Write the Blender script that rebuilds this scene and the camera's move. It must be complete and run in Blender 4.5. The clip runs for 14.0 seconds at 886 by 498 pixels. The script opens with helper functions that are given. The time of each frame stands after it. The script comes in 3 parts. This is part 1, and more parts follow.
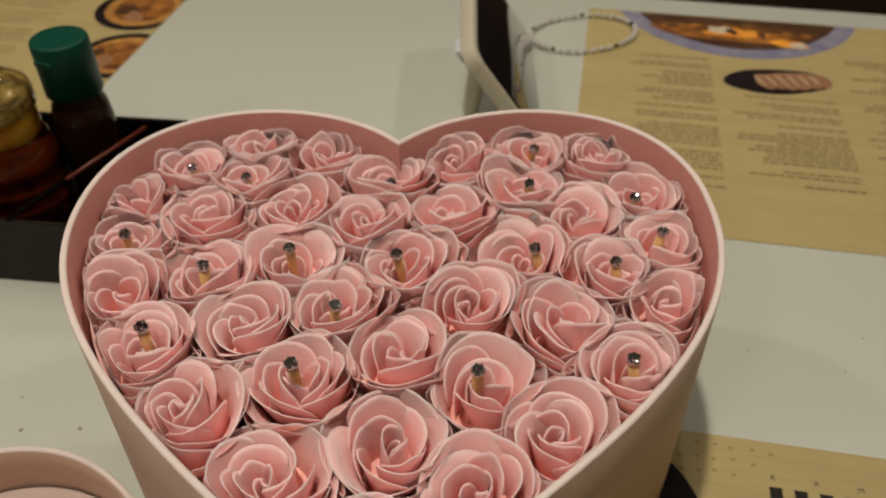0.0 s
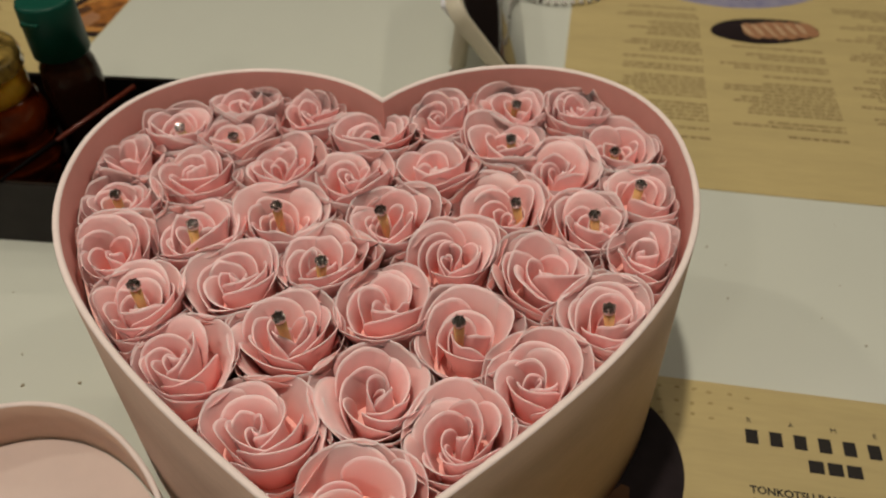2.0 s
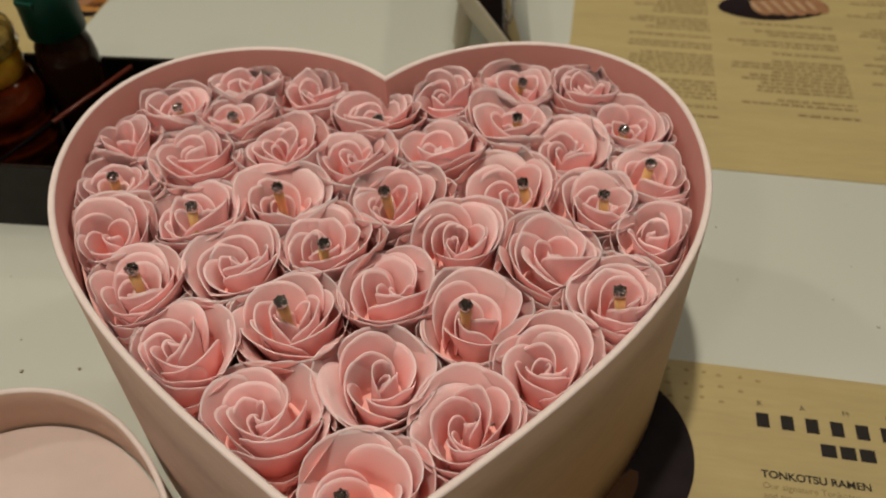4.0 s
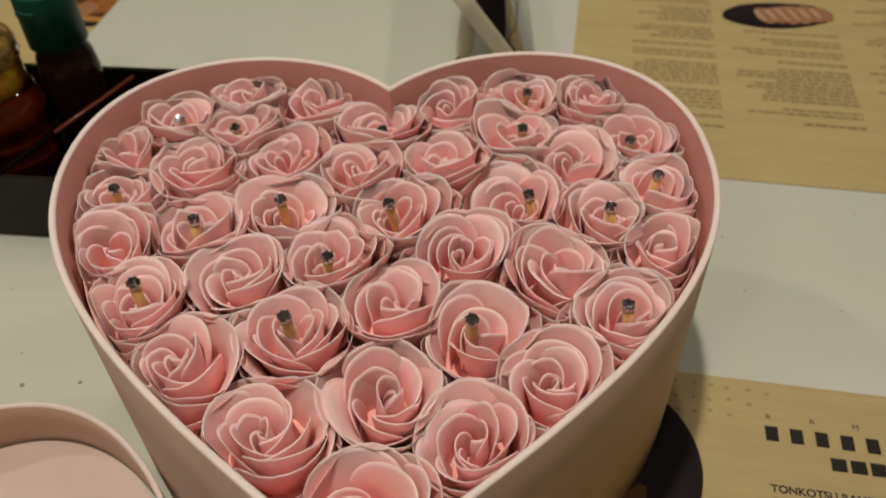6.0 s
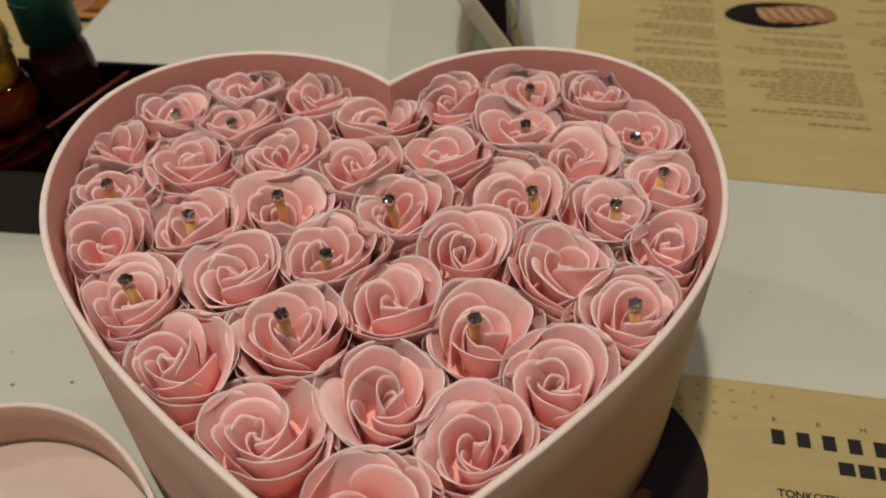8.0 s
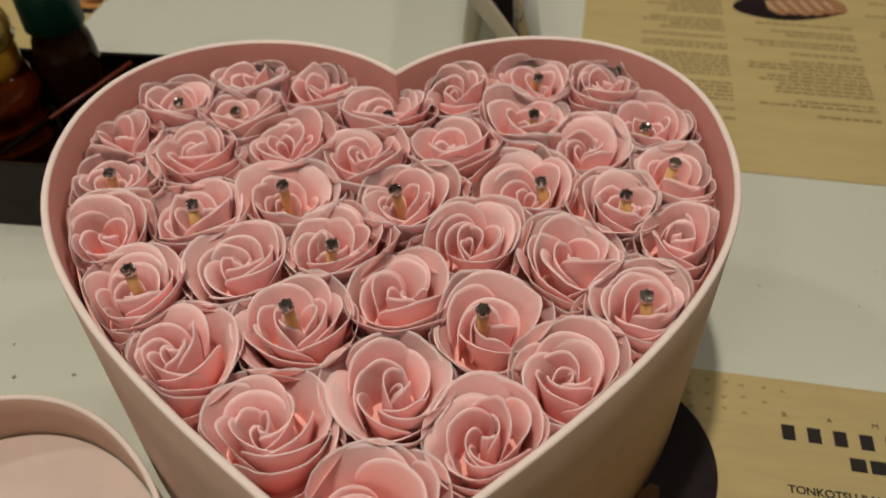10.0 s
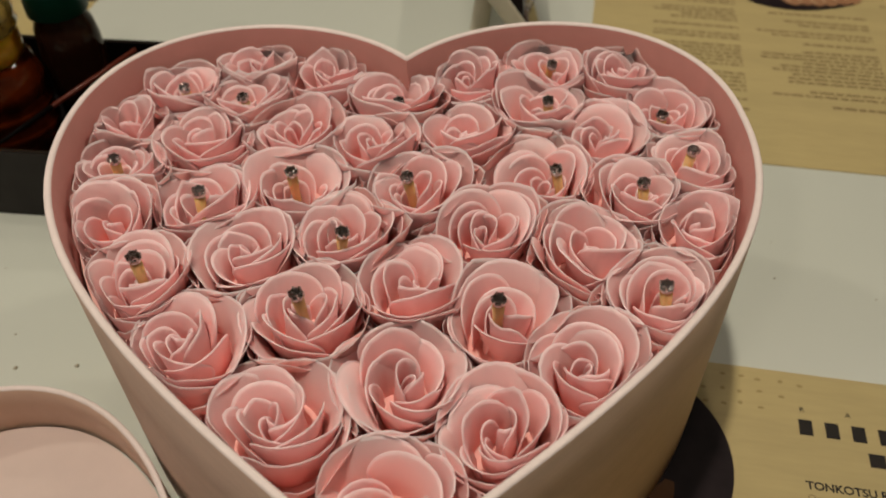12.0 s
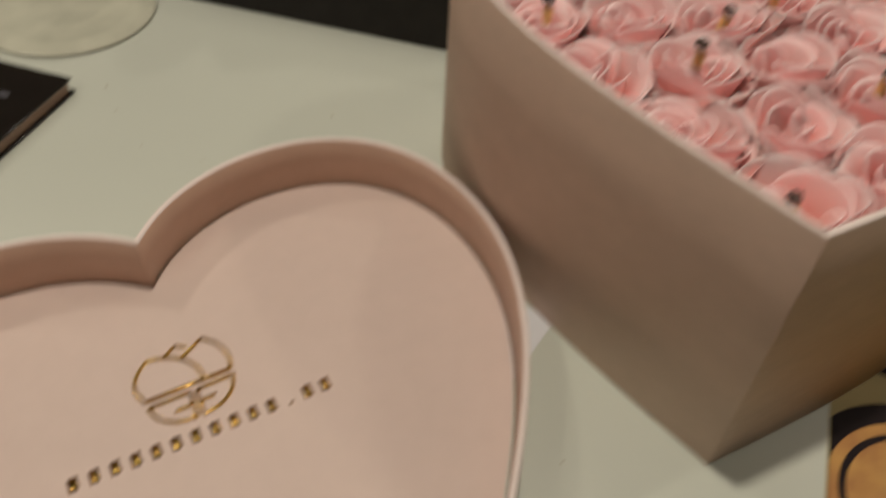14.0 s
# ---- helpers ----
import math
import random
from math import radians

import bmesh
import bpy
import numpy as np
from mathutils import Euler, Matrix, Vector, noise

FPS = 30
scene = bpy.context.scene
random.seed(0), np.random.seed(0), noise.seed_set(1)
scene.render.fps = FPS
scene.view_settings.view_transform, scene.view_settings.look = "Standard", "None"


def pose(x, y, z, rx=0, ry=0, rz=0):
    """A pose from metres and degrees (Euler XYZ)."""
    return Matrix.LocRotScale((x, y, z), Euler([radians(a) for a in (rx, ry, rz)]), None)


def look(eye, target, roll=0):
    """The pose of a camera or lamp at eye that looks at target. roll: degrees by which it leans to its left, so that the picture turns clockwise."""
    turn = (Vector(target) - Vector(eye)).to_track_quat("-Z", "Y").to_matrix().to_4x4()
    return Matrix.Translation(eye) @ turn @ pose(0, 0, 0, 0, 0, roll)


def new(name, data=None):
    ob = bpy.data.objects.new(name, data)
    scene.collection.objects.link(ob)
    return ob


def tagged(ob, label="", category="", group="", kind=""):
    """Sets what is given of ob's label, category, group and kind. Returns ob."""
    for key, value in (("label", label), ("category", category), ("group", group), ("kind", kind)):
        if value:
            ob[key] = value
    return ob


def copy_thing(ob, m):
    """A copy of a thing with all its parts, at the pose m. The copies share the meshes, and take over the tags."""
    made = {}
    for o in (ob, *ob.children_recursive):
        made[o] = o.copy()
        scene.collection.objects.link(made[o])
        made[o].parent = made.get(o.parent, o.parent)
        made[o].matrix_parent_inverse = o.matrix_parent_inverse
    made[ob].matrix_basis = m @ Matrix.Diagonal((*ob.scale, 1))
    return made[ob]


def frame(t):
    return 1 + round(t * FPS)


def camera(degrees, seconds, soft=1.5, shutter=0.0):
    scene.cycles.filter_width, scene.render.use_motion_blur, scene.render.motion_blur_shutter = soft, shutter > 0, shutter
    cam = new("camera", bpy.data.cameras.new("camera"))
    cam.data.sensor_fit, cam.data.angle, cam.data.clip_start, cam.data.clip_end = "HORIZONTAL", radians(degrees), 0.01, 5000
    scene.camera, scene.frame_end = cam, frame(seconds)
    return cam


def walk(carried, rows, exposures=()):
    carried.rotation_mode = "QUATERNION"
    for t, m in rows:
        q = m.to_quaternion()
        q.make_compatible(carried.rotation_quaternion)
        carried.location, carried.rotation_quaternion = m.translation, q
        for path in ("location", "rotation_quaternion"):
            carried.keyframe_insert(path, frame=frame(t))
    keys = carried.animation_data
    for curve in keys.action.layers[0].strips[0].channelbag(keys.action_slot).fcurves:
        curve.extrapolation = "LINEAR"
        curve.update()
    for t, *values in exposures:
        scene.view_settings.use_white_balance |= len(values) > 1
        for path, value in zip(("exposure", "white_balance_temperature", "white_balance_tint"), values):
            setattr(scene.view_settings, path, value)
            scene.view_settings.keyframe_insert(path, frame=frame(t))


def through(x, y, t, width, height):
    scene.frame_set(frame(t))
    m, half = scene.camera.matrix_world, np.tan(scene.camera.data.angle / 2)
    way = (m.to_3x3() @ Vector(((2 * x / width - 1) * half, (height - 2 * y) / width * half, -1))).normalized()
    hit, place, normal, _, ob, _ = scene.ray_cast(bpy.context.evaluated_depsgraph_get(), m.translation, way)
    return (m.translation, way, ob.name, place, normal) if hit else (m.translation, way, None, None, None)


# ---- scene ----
cam = camera(56.4, 14.0, soft=1.8, shutter=0.4)
PATH = [
    (0, (0.023, 0.454, 0.336), (0.009, 1.963, -0.977), -0.3),
    (0.5, (0.033, 0.441, 0.348), (0.028, 1.949, -0.966), -0.5),
    (1, (0.031, 0.443, 0.348), (0.031, 1.935, -0.985), -0.7),
    (1.5, (0.032, 0.446, 0.341), (0.029, 1.904, -1.029), -0.9),
    (2, (0.029, 0.448, 0.343), (0.02, 1.879, -1.055), -1.0),
    (2.5, (0.021, 0.453, 0.346), (0.012, 1.866, -1.07), -1.0),
    (3, (0.022, 0.453, 0.34), (0.015, 1.854, -1.088), -1.0),
    (3.2, (0.028, 0.453, 0.339), (0.022, 1.854, -1.088), -1.1),
    (5.5, (0.026, 0.456, 0.336), (0.0, 1.854, -1.094), -1.9),
    (6, (0.026, 0.458, 0.336), (0.009, 1.871, -1.08), -1.6),
    (6.5, (0.03, 0.463, 0.332), (0.021, 1.885, -1.075), -1.5),
    (7, (0.026, 0.462, 0.33), (0.023, 1.886, -1.075), -1.2),
    (7.5, (0.023, 0.463, 0.327), (0.018, 1.886, -1.078), -1.1),
    (8, (0.024, 0.462, 0.329), (0.016, 1.88, -1.082), -1.1),
    (10.5, (0.022, 0.466, 0.322), (0.007, 1.875, -1.097), -1.1),
    (11, (0.022, 0.468, 0.319), (0.008, 1.875, -1.102), -1.0),
    (11.5, (0.021, 0.469, 0.316), (0.003, 1.875, -1.107), -1.1),
    (12, (0.018, 0.468, 0.317), (0.0, 1.871, -1.108), -1.0),
    (12.5, (0.017, 0.468, 0.319), (-0.009, 1.872, -1.106), -1.0),
    (13, (0.018, 0.466, 0.321), (-0.054, 1.866, -1.106), -1.5),
    (13.2, (0.015, 0.456, 0.328), (-0.104, 1.854, -1.096), -1.6),
    (13.5, (0.001, 0.438, 0.338), (-0.17, 1.808, -1.109), -0.8),
    (13.7, (-0.025, 0.416, 0.327), (-0.216, 1.776, -1.126), 0.3),
    (13.8, (-0.046, 0.403, 0.316), (-0.237, 1.764, -1.137), 1.4),
    (13.9, (-0.065, 0.387, 0.298), (-0.262, 1.754, -1.148), 2.3),
    (14, (-0.081, 0.372, 0.278), (-0.275, 1.747, -1.161), 3.5),
]
walk(cam, [(t, look(eye, target, roll)) for t, eye, target, roll in PATH], [(0, -0.5), (13.0, -0.5), (14.0, -0.58)])
cam.data.dof.use_dof, cam.data.dof.focus_distance, cam.data.dof.aperture_fstop = True, 0.285, 14.0

# ---- world and lamps ----
world = bpy.data.worlds.new("world")
scene.world = world
world.use_nodes = True
world.node_tree.nodes["Background"].inputs[0].default_value = (0.9, 0.75, 0.55, 1)
world.node_tree.nodes["Background"].inputs[1].default_value = 0.02

WARM = (1.0, 0.88, 0.73)
CEILING = 1.95
# x, y, watts, radius of each downlight in the ceiling
# First follows the box's cast shadow; the other five are unseen fill, added.
DOWNLIGHTS = [(-0.165, 0.66, 27.0, 0.042), (1.3, 1.5, 11.0, 0.06), (-1.6, 1.3, 14.0, 0.06), (-1.1, -0.9, 12.0, 0.06),
              (1.2, -0.9, 1.0, 0.06), (0.1, 2.5, 11.0, 0.06)]


# ---- helpers of this scene ----
def finish(bm, name, material, smooth=True):
    bmesh.ops.recalc_face_normals(bm, faces=bm.faces)
    me = bpy.data.meshes.new(name)
    bm.to_mesh(me)
    bm.free()
    for m in material if isinstance(material, (list, tuple)) else [material]:
        me.materials.append(m)
    for p in me.polygons:
        p.use_smooth = smooth
    return me


def part(name, bm, material, parent=None, label="", smooth=True):
    ob = new(name, finish(bm, name, material, smooth))
    ob.parent = parent
    if label:
        tagged(ob, label)
    return ob


def thing(name, label, category, m=None, group="", kind=""):
    ob = new(name)
    ob.empty_display_size = 0.02
    if m is not None:
        ob.matrix_basis = m
    return tagged(ob, label, category, group, kind)


def soften(bm, width, segments=2, angle=30):
    bm.normal_update()
    edges = [e for e in bm.edges if len(e.link_faces) == 2 and e.calc_face_angle(0) > radians(angle)]
    if edges:
        bmesh.ops.bevel(bm, geom=edges, offset=width, segments=segments, affect="EDGES", profile=0.5, clamp_overlap=True)
    return bm


def box(x0, y0, z0, x1, y1, z1, bevel=0.0, segments=2):
    bm = bmesh.new()
    bmesh.ops.create_cube(bm, size=1)
    for v in bm.verts:
        v.co = Vector(((x0, x1)[v.co.x > 0], (y0, y1)[v.co.y > 0], (z0, z1)[v.co.z > 0]))
    if bevel:
        soften(bm, bevel, segments)
    return bm


def prism(points, z0, z1, bevel=0.0, segments=2):
    """A flat outline drawn up from z0 to z1."""
    bm = bmesh.new()
    low = [bm.verts.new((x, y, z0)) for x, y in points]
    high = [bm.verts.new((x, y, z1)) for x, y in points]
    bm.faces.new(low)
    bm.faces.new(high)
    n = len(points)
    for i in range(n):
        bm.faces.new((low[i], low[(i + 1) % n], high[(i + 1) % n], high[i]))
    if bevel:
        bmesh.ops.recalc_face_normals(bm, faces=bm.faces)
        soften(bm, bevel, segments)
    return bm


def lathe(profile, steps=48, bm=None):
    """A profile of (radius, height) turned round z."""
    bm = bm or bmesh.new()
    rings = []
    for r, z in profile:
        if r < 1e-6:
            rings.append([bm.verts.new((0, 0, z))])
        else:
            rings.append([bm.verts.new((r * math.cos(math.tau * i / steps), r * math.sin(math.tau * i / steps), z)) for i in range(steps)])
    for a, b in zip(rings, rings[1:]):
        for i in range(steps):
            j = (i + 1) % steps
            q = [a[i % len(a)], a[j % len(a)], b[j % len(b)], b[i % len(b)]]
            q = [v for k, v in enumerate(q) if v not in q[:k]]
            if len(q) > 2:
                bm.faces.new(q)
    return bm


def tube(points, radius, steps=10):
    """A round rod along a line of points, closed at its ends."""
    bm = bmesh.new()
    pts = [Vector(p) for p in points]
    rings = []
    for i, p in enumerate(pts):
        d = (pts[min(i + 1, len(pts) - 1)] - pts[max(i - 1, 0)]).normalized()
        a = d.orthogonal().normalized()
        b = d.cross(a)
        r = radius[i] if isinstance(radius, (list, tuple)) else radius
        rings.append([bm.verts.new(p + r * (math.cos(math.tau * k / steps) * a + math.sin(math.tau * k / steps) * b)) for k in range(steps)])
    for a, b in zip(rings, rings[1:]):
        for k in range(steps):
            bm.faces.new((a[k], a[(k + 1) % steps], b[(k + 1) % steps], b[k]))
    bm.faces.new(rings[0])
    bm.faces.new(rings[-1])
    return bm


def join(bm, other):
    me = bpy.data.meshes.new("joined")
    other.to_mesh(me)
    other.free()
    bm.from_mesh(me)
    bpy.data.meshes.remove(me)
    return bm


# ---- materials ----
def surface(name, color, rough=0.5, vary=0.08, scale=40.0, bump=0.0, fine=600.0, metal=0.0, second=None, patch=6.0, sheen=0.0,
            coat=0.0, subsurface=0.0, spread=(0.004, 0.0015, 0.001), attribute="", ramp=(), each=0.0, transmission=0.0, ior=1.5,
            stretch=(1, 1, 1), through=0.0, even=False):
    """A surface with grain at two scales, gloss that wanders a little, and fine relief."""
    m = bpy.data.materials.new(name)
    m.use_nodes = True
    nt = m.node_tree
    b = nt.nodes["Principled BSDF"]
    link = nt.links.new
    tc = nt.nodes.new("ShaderNodeTexCoord")
    mp = nt.nodes.new("ShaderNodeMapping")
    mp.inputs["Scale"].default_value = stretch
    link(tc.outputs["Object"], mp.inputs["Vector"])
    big = nt.nodes.new("ShaderNodeTexNoise")
    big.inputs["Scale"].default_value, big.inputs["Detail"].default_value = patch, 3
    small = nt.nodes.new("ShaderNodeTexNoise")
    small.inputs["Scale"].default_value, small.inputs["Detail"].default_value = scale, 5
    link(mp.outputs[0], big.inputs["Vector"])
    link(mp.outputs[0], small.inputs["Vector"])
    c2 = second or [c * (1 - 2.2 * vary) for c in color]
    mix = nt.nodes.new("ShaderNodeMix")
    mix.data_type = "RGBA"
    mix.inputs["A"].default_value, mix.inputs["B"].default_value = (*color, 1), (*c2, 1)
    add = nt.nodes.new("ShaderNodeMath")
    add.operation = "MULTIPLY_ADD"
    link(big.outputs["Fac"], add.inputs[0])
    add.inputs[1].default_value = 0.6
    half = nt.nodes.new("ShaderNodeMath")
    half.operation = "MULTIPLY"
    half.inputs[1].default_value = 0.4
    link(small.outputs["Fac"], half.inputs[0])
    link(half.outputs[0], add.inputs[2])
    rng = nt.nodes.new("ShaderNodeMapRange")
    rng.inputs["From Min"].default_value, rng.inputs["From Max"].default_value = 0.35, 0.68
    link(add.outputs[0], rng.inputs["Value"])
    link(rng.outputs[0], mix.inputs["Factor"])
    out = mix.outputs["Result"]
    if attribute:
        at = nt.nodes.new("ShaderNodeAttribute")
        at.attribute_name = attribute
        tint = nt.nodes.new("ShaderNodeValToRGB")
        for k, (p, c) in enumerate(ramp):
            e = tint.color_ramp.elements[k] if k < 2 else tint.color_ramp.elements.new(p)
            e.position, e.color = p, (*c, 1)
        link(at.outputs["Fac"], tint.inputs["Fac"])
        grain = nt.nodes.new("ShaderNodeMix")
        grain.data_type, grain.blend_type = "RGBA", "MULTIPLY"
        grain.inputs["Factor"].default_value = 1.0
        tone = nt.nodes.new("ShaderNodeMapRange")
        tone.inputs["To Min"].default_value, tone.inputs["To Max"].default_value = 0.97, 1.0
        link(rng.outputs[0], tone.inputs["Value"])
        link(tint.outputs["Color"], grain.inputs["A"])
        link(tone.outputs[0], grain.inputs["B"])
        out = grain.outputs["Result"]
    if each:
        info = nt.nodes.new("ShaderNodeObjectInfo")
        hue = nt.nodes.new("ShaderNodeHueSaturation")
        r2 = nt.nodes.new("ShaderNodeMapRange")
        r2.inputs["To Min"].default_value, r2.inputs["To Max"].default_value = 1 - each, 1 + each
        link(info.outputs["Random"], r2.inputs["Value"])
        link(r2.outputs[0], hue.inputs["Saturation"])
        link(out, hue.inputs["Color"])
        out = hue.outputs["Color"]
    link(out, b.inputs["Base Color"])
    r3 = nt.nodes.new("ShaderNodeMapRange")
    r3.inputs["To Min"].default_value, r3.inputs["To Max"].default_value = max(rough - 0.07, 0.02), min(rough + 0.08, 1)
    link(small.outputs["Fac"], r3.inputs["Value"])
    if even:
        b.inputs["Roughness"].default_value = rough
    else:
        link(r3.outputs[0], b.inputs["Roughness"])
    b.inputs["Metallic"].default_value = metal
    b.inputs["Coat Weight"].default_value = coat
    b.inputs["Sheen Weight"].default_value = sheen
    b.inputs["IOR"].default_value = ior
    b.inputs["Transmission Weight"].default_value = transmission
    if subsurface:
        b.inputs["Subsurface Weight"].default_value = subsurface
        b.inputs["Subsurface Radius"].default_value = spread
        b.inputs["Subsurface Scale"].default_value = 1.0
    if through:
        thin = nt.nodes.new("ShaderNodeBsdfTranslucent")
        link(out, thin.inputs["Color"])
        blend = nt.nodes.new("ShaderNodeMixShader")
        blend.inputs["Fac"].default_value = through
        link(b.outputs[0], blend.inputs[1])
        link(thin.outputs[0], blend.inputs[2])
        link(blend.outputs[0], nt.nodes["Material Output"].inputs["Surface"])
    if bump:
        tiny = nt.nodes.new("ShaderNodeTexNoise")
        tiny.inputs["Scale"].default_value, tiny.inputs["Detail"].default_value = fine, 4
        link(mp.outputs[0], tiny.inputs["Vector"])
        bp = nt.nodes.new("ShaderNodeBump")
        bp.inputs["Strength"].default_value, bp.inputs["Distance"].default_value = bump, 0.0006
        link(tiny.outputs["Fac"], bp.inputs["Height"])
        link(bp.outputs[0], b.inputs["Normal"])
    return m


def glow(name, color, strength):
    m = bpy.data.materials.new(name)
    m.use_nodes = True
    b = m.node_tree.nodes["Principled BSDF"]
    b.inputs["Base Color"].default_value = (*color, 1)
    b.inputs["Emission Color"].default_value = (*color, 1)
    b.inputs["Emission Strength"].default_value = strength
    return m


TABLE = surface("white_laminate", (0.53, 0.562, 0.497), 0.30, 0.012, 30, 0.0, 900, patch=5, even=True)
CARD_OUT = surface("blush_card", (0.72, 0.535, 0.425), 0.62, 0.06, 120, 0.5, 1100, patch=14, stretch=(1, 1, 4))
# Shade and pink bounce inside the box are put into this colour.
CARD_IN_SHADE = surface("pink_card_in_shade", (0.55, 0.255, 0.225), 0.55, 0.05, 120, 0.2, 1400, patch=20)
CARD_EDGE = surface("pale_card_rim", (0.82, 0.715, 0.68), 0.6, 0.05, 300, 0.3, 1500, patch=30)
# Same card as the lid panel, with the wall's warm shade in the colour.
LID_WALL = surface("shaded_lid_card", (0.66, 0.455, 0.345), 0.5, 0.04, 120, 0.15, 1400, patch=12)
LID_IN = surface("pale_pink_card", (0.625, 0.503, 0.452), 0.5, 0.03, 120, 0.12, 1400, patch=10)
# Coral low in the ramp stands for bounced glow; the pale rim is pigment.
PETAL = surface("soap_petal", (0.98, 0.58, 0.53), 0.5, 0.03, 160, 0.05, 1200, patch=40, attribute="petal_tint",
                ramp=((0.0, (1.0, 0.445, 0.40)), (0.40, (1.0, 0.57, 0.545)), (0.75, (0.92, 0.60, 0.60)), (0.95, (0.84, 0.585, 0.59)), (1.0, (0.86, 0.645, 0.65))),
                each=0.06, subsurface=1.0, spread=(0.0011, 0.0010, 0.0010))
# Salmon pink that stands for the glow deep between the roses.
FOAM = surface("pink_gap_foam", (0.98, 0.56, 0.50), 0.9, 0.1, 200, 0.5, 900)
CRYSTAL = surface("crystal", (0.96, 0.96, 0.97), 0.01, 0.01, 200, transmission=1.0, ior=2.1, even=True)
SILVER = surface("silver_metal", (0.75, 0.73, 0.70), 0.22, 0.1, 200, metal=1.0)
AMBER = surface("amber_plastic", (0.86, 0.52, 0.22), 0.3, 0.1, 200, subsurface=0.5, spread=(0.002, 0.001, 0.0005))
GOLD = surface("gold_foil", (0.62, 0.40, 0.10), 0.2, 0.2, 300, 0.1, 700, metal=1.0)
MENU = surface("tan_menu_paper", (0.445, 0.36, 0.157), 0.55, 0.06, 60, 0.12, 900, patch=9, stretch=(1, 8, 1))
INK = surface("black_ink", (0.025, 0.022, 0.02), 0.5, 0.1, 200, ior=1.18)
INK_SOFT = surface("brown_ink", (0.25, 0.19, 0.09), 0.6, 0.1, 200, ior=1.18)
SPOT = surface("faint_brown_ink", (0.34, 0.27, 0.12), 0.6, 0.1, 200, ior=1.18)
BOWL = surface("printed_black_bowl", (0.020, 0.014, 0.016), 0.4, 0.2, 120, patch=30, ior=1.18)
RIM_BLUE = surface("printed_blue_rim", (0.16, 0.16, 0.27), 0.45, 0.12, 150, second=(0.30, 0.29, 0.36), patch=60)
SOUP = surface("printed_soup", (0.42, 0.17, 0.04), 0.45, 0.2, 90, second=(0.05, 0.02, 0.012), patch=45, ior=1.18)
NOODLE_DIM = surface("printed_brown_noodles", (0.13, 0.065, 0.03), 0.45, 0.2, 90, second=(0.10, 0.045, 0.02), patch=70, ior=1.18)
BROTH = surface("printed_dark_broth", (0.05, 0.024, 0.014), 0.45, 0.2, 90, second=(0.12, 0.06, 0.03), patch=60, ior=1.18)
NOODLE = surface("printed_noodles", (0.55, 0.30, 0.07), 0.45, 0.2, 90, second=(0.30, 0.11, 0.03), patch=60)
EGG = surface("printed_yolk", (0.90, 0.42, 0.04), 0.45, 0.2, 90, second=(0.70, 0.20, 0.02), patch=60)
MEAT = surface("printed_meat", (0.32, 0.17, 0.08), 0.45, 0.1, 150, second=(0.26, 0.12, 0.06), patch=120)
MEAT_FAT = surface("printed_meat_fat", (0.50, 0.35, 0.21), 0.45, 0.1, 150)
# Darker copy of the tray's black: shade inside the tray, put into colour.
TRAY_SHADE = surface("black_tray_in_shade", (0.007, 0.006, 0.006), 0.6, 0.15, 80, ior=1.1)
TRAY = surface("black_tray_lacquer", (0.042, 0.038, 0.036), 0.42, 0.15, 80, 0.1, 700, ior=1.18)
GLOSS = surface("glossy_black_plastic", (0.018, 0.015, 0.013), 0.12, 0.15, 60)
GREEN = surface("green_cap_plastic", (0.004, 0.060, 0.040), 0.38, 0.08, 100, 0.05, 600, ior=1.28)
THIN_CLEAR = surface("thin_clear_plastic", (0.57, 0.575, 0.47), 0.15, 0.10, 60, transmission=0.06, ior=1.35, patch=25)
# Gold and dark streaks in this colour stand for reflections in clear glass.
CLEAR_WARM = surface("clear_glass_painted_glints", (0.86, 0.62, 0.17), 0.03, 0.2, 160, second=(0.07, 0.04, 0.006), patch=75, transmission=0.5, ior=1.45, coat=1.0, even=True, stretch=(1, 1, 1.8))
CHILI = surface("chili_oil", (0.10, 0.015, 0.002), 0.06, 0.2, 60, second=(0.035, 0.005, 0.001), patch=60, coat=0.3, ior=1.3, even=True)
# Amber oil; its bright and dark patches also paint glow and reflections.
OIL = surface("amber_oil", (0.95, 0.55, 0.05), 0.05, 0.25, 60, second=(0.45, 0.17, 0.01), patch=60, transmission=0.3, ior=1.3, coat=0.5, subsurface=0.6, spread=(0.006, 0.003, 0.001), even=True)
SOY = surface("soy_sauce_bottle", (0.022, 0.008, 0.004), 0.12, 0.2, 60, coat=0.15, ior=1.18)
PEPPER = surface("pepper_bottle", (0.17, 0.115, 0.07), 0.3, 0.15, 300)
LABEL = surface("cream_label", (0.60, 0.52, 0.38), 0.55, 0.05, 200)
# Black for the added stick end that fades into the tray's shade.
STICK_HIDDEN = surface("black_hidden_end", (0.005, 0.004, 0.004), 0.6, 0.1, 200, ior=1.08)
FADED = surface("faded_grey_print", (0.10, 0.10, 0.12), 0.5, 0.1, 200)
RED_WOOD = surface("red_chopstick", (0.13, 0.023, 0.011), 0.35, 0.1, 200, stretch=(1, 1, 8))
CREAM = surface("cream_silicone", (0.56, 0.525, 0.41), 0.55, 0.04, 150, 0.1, 900)
SCREEN = surface("black_screen_glass", (0.008, 0.008, 0.009), 0.03, 0.1, 40, coat=1.0)
PEARL = surface("pearl", (0.62, 0.60, 0.56), 0.12, 0.06, 90, coat=0.4)
DARK_BEAD = surface("dark_metal_bead", (0.16, 0.14, 0.12), 0.25, 0.1, 90, metal=1.0)
PAGES = surface("page_edges", (0.40, 0.27, 0.20), 0.7, 0.1, 60, stretch=(1, 1, 30))
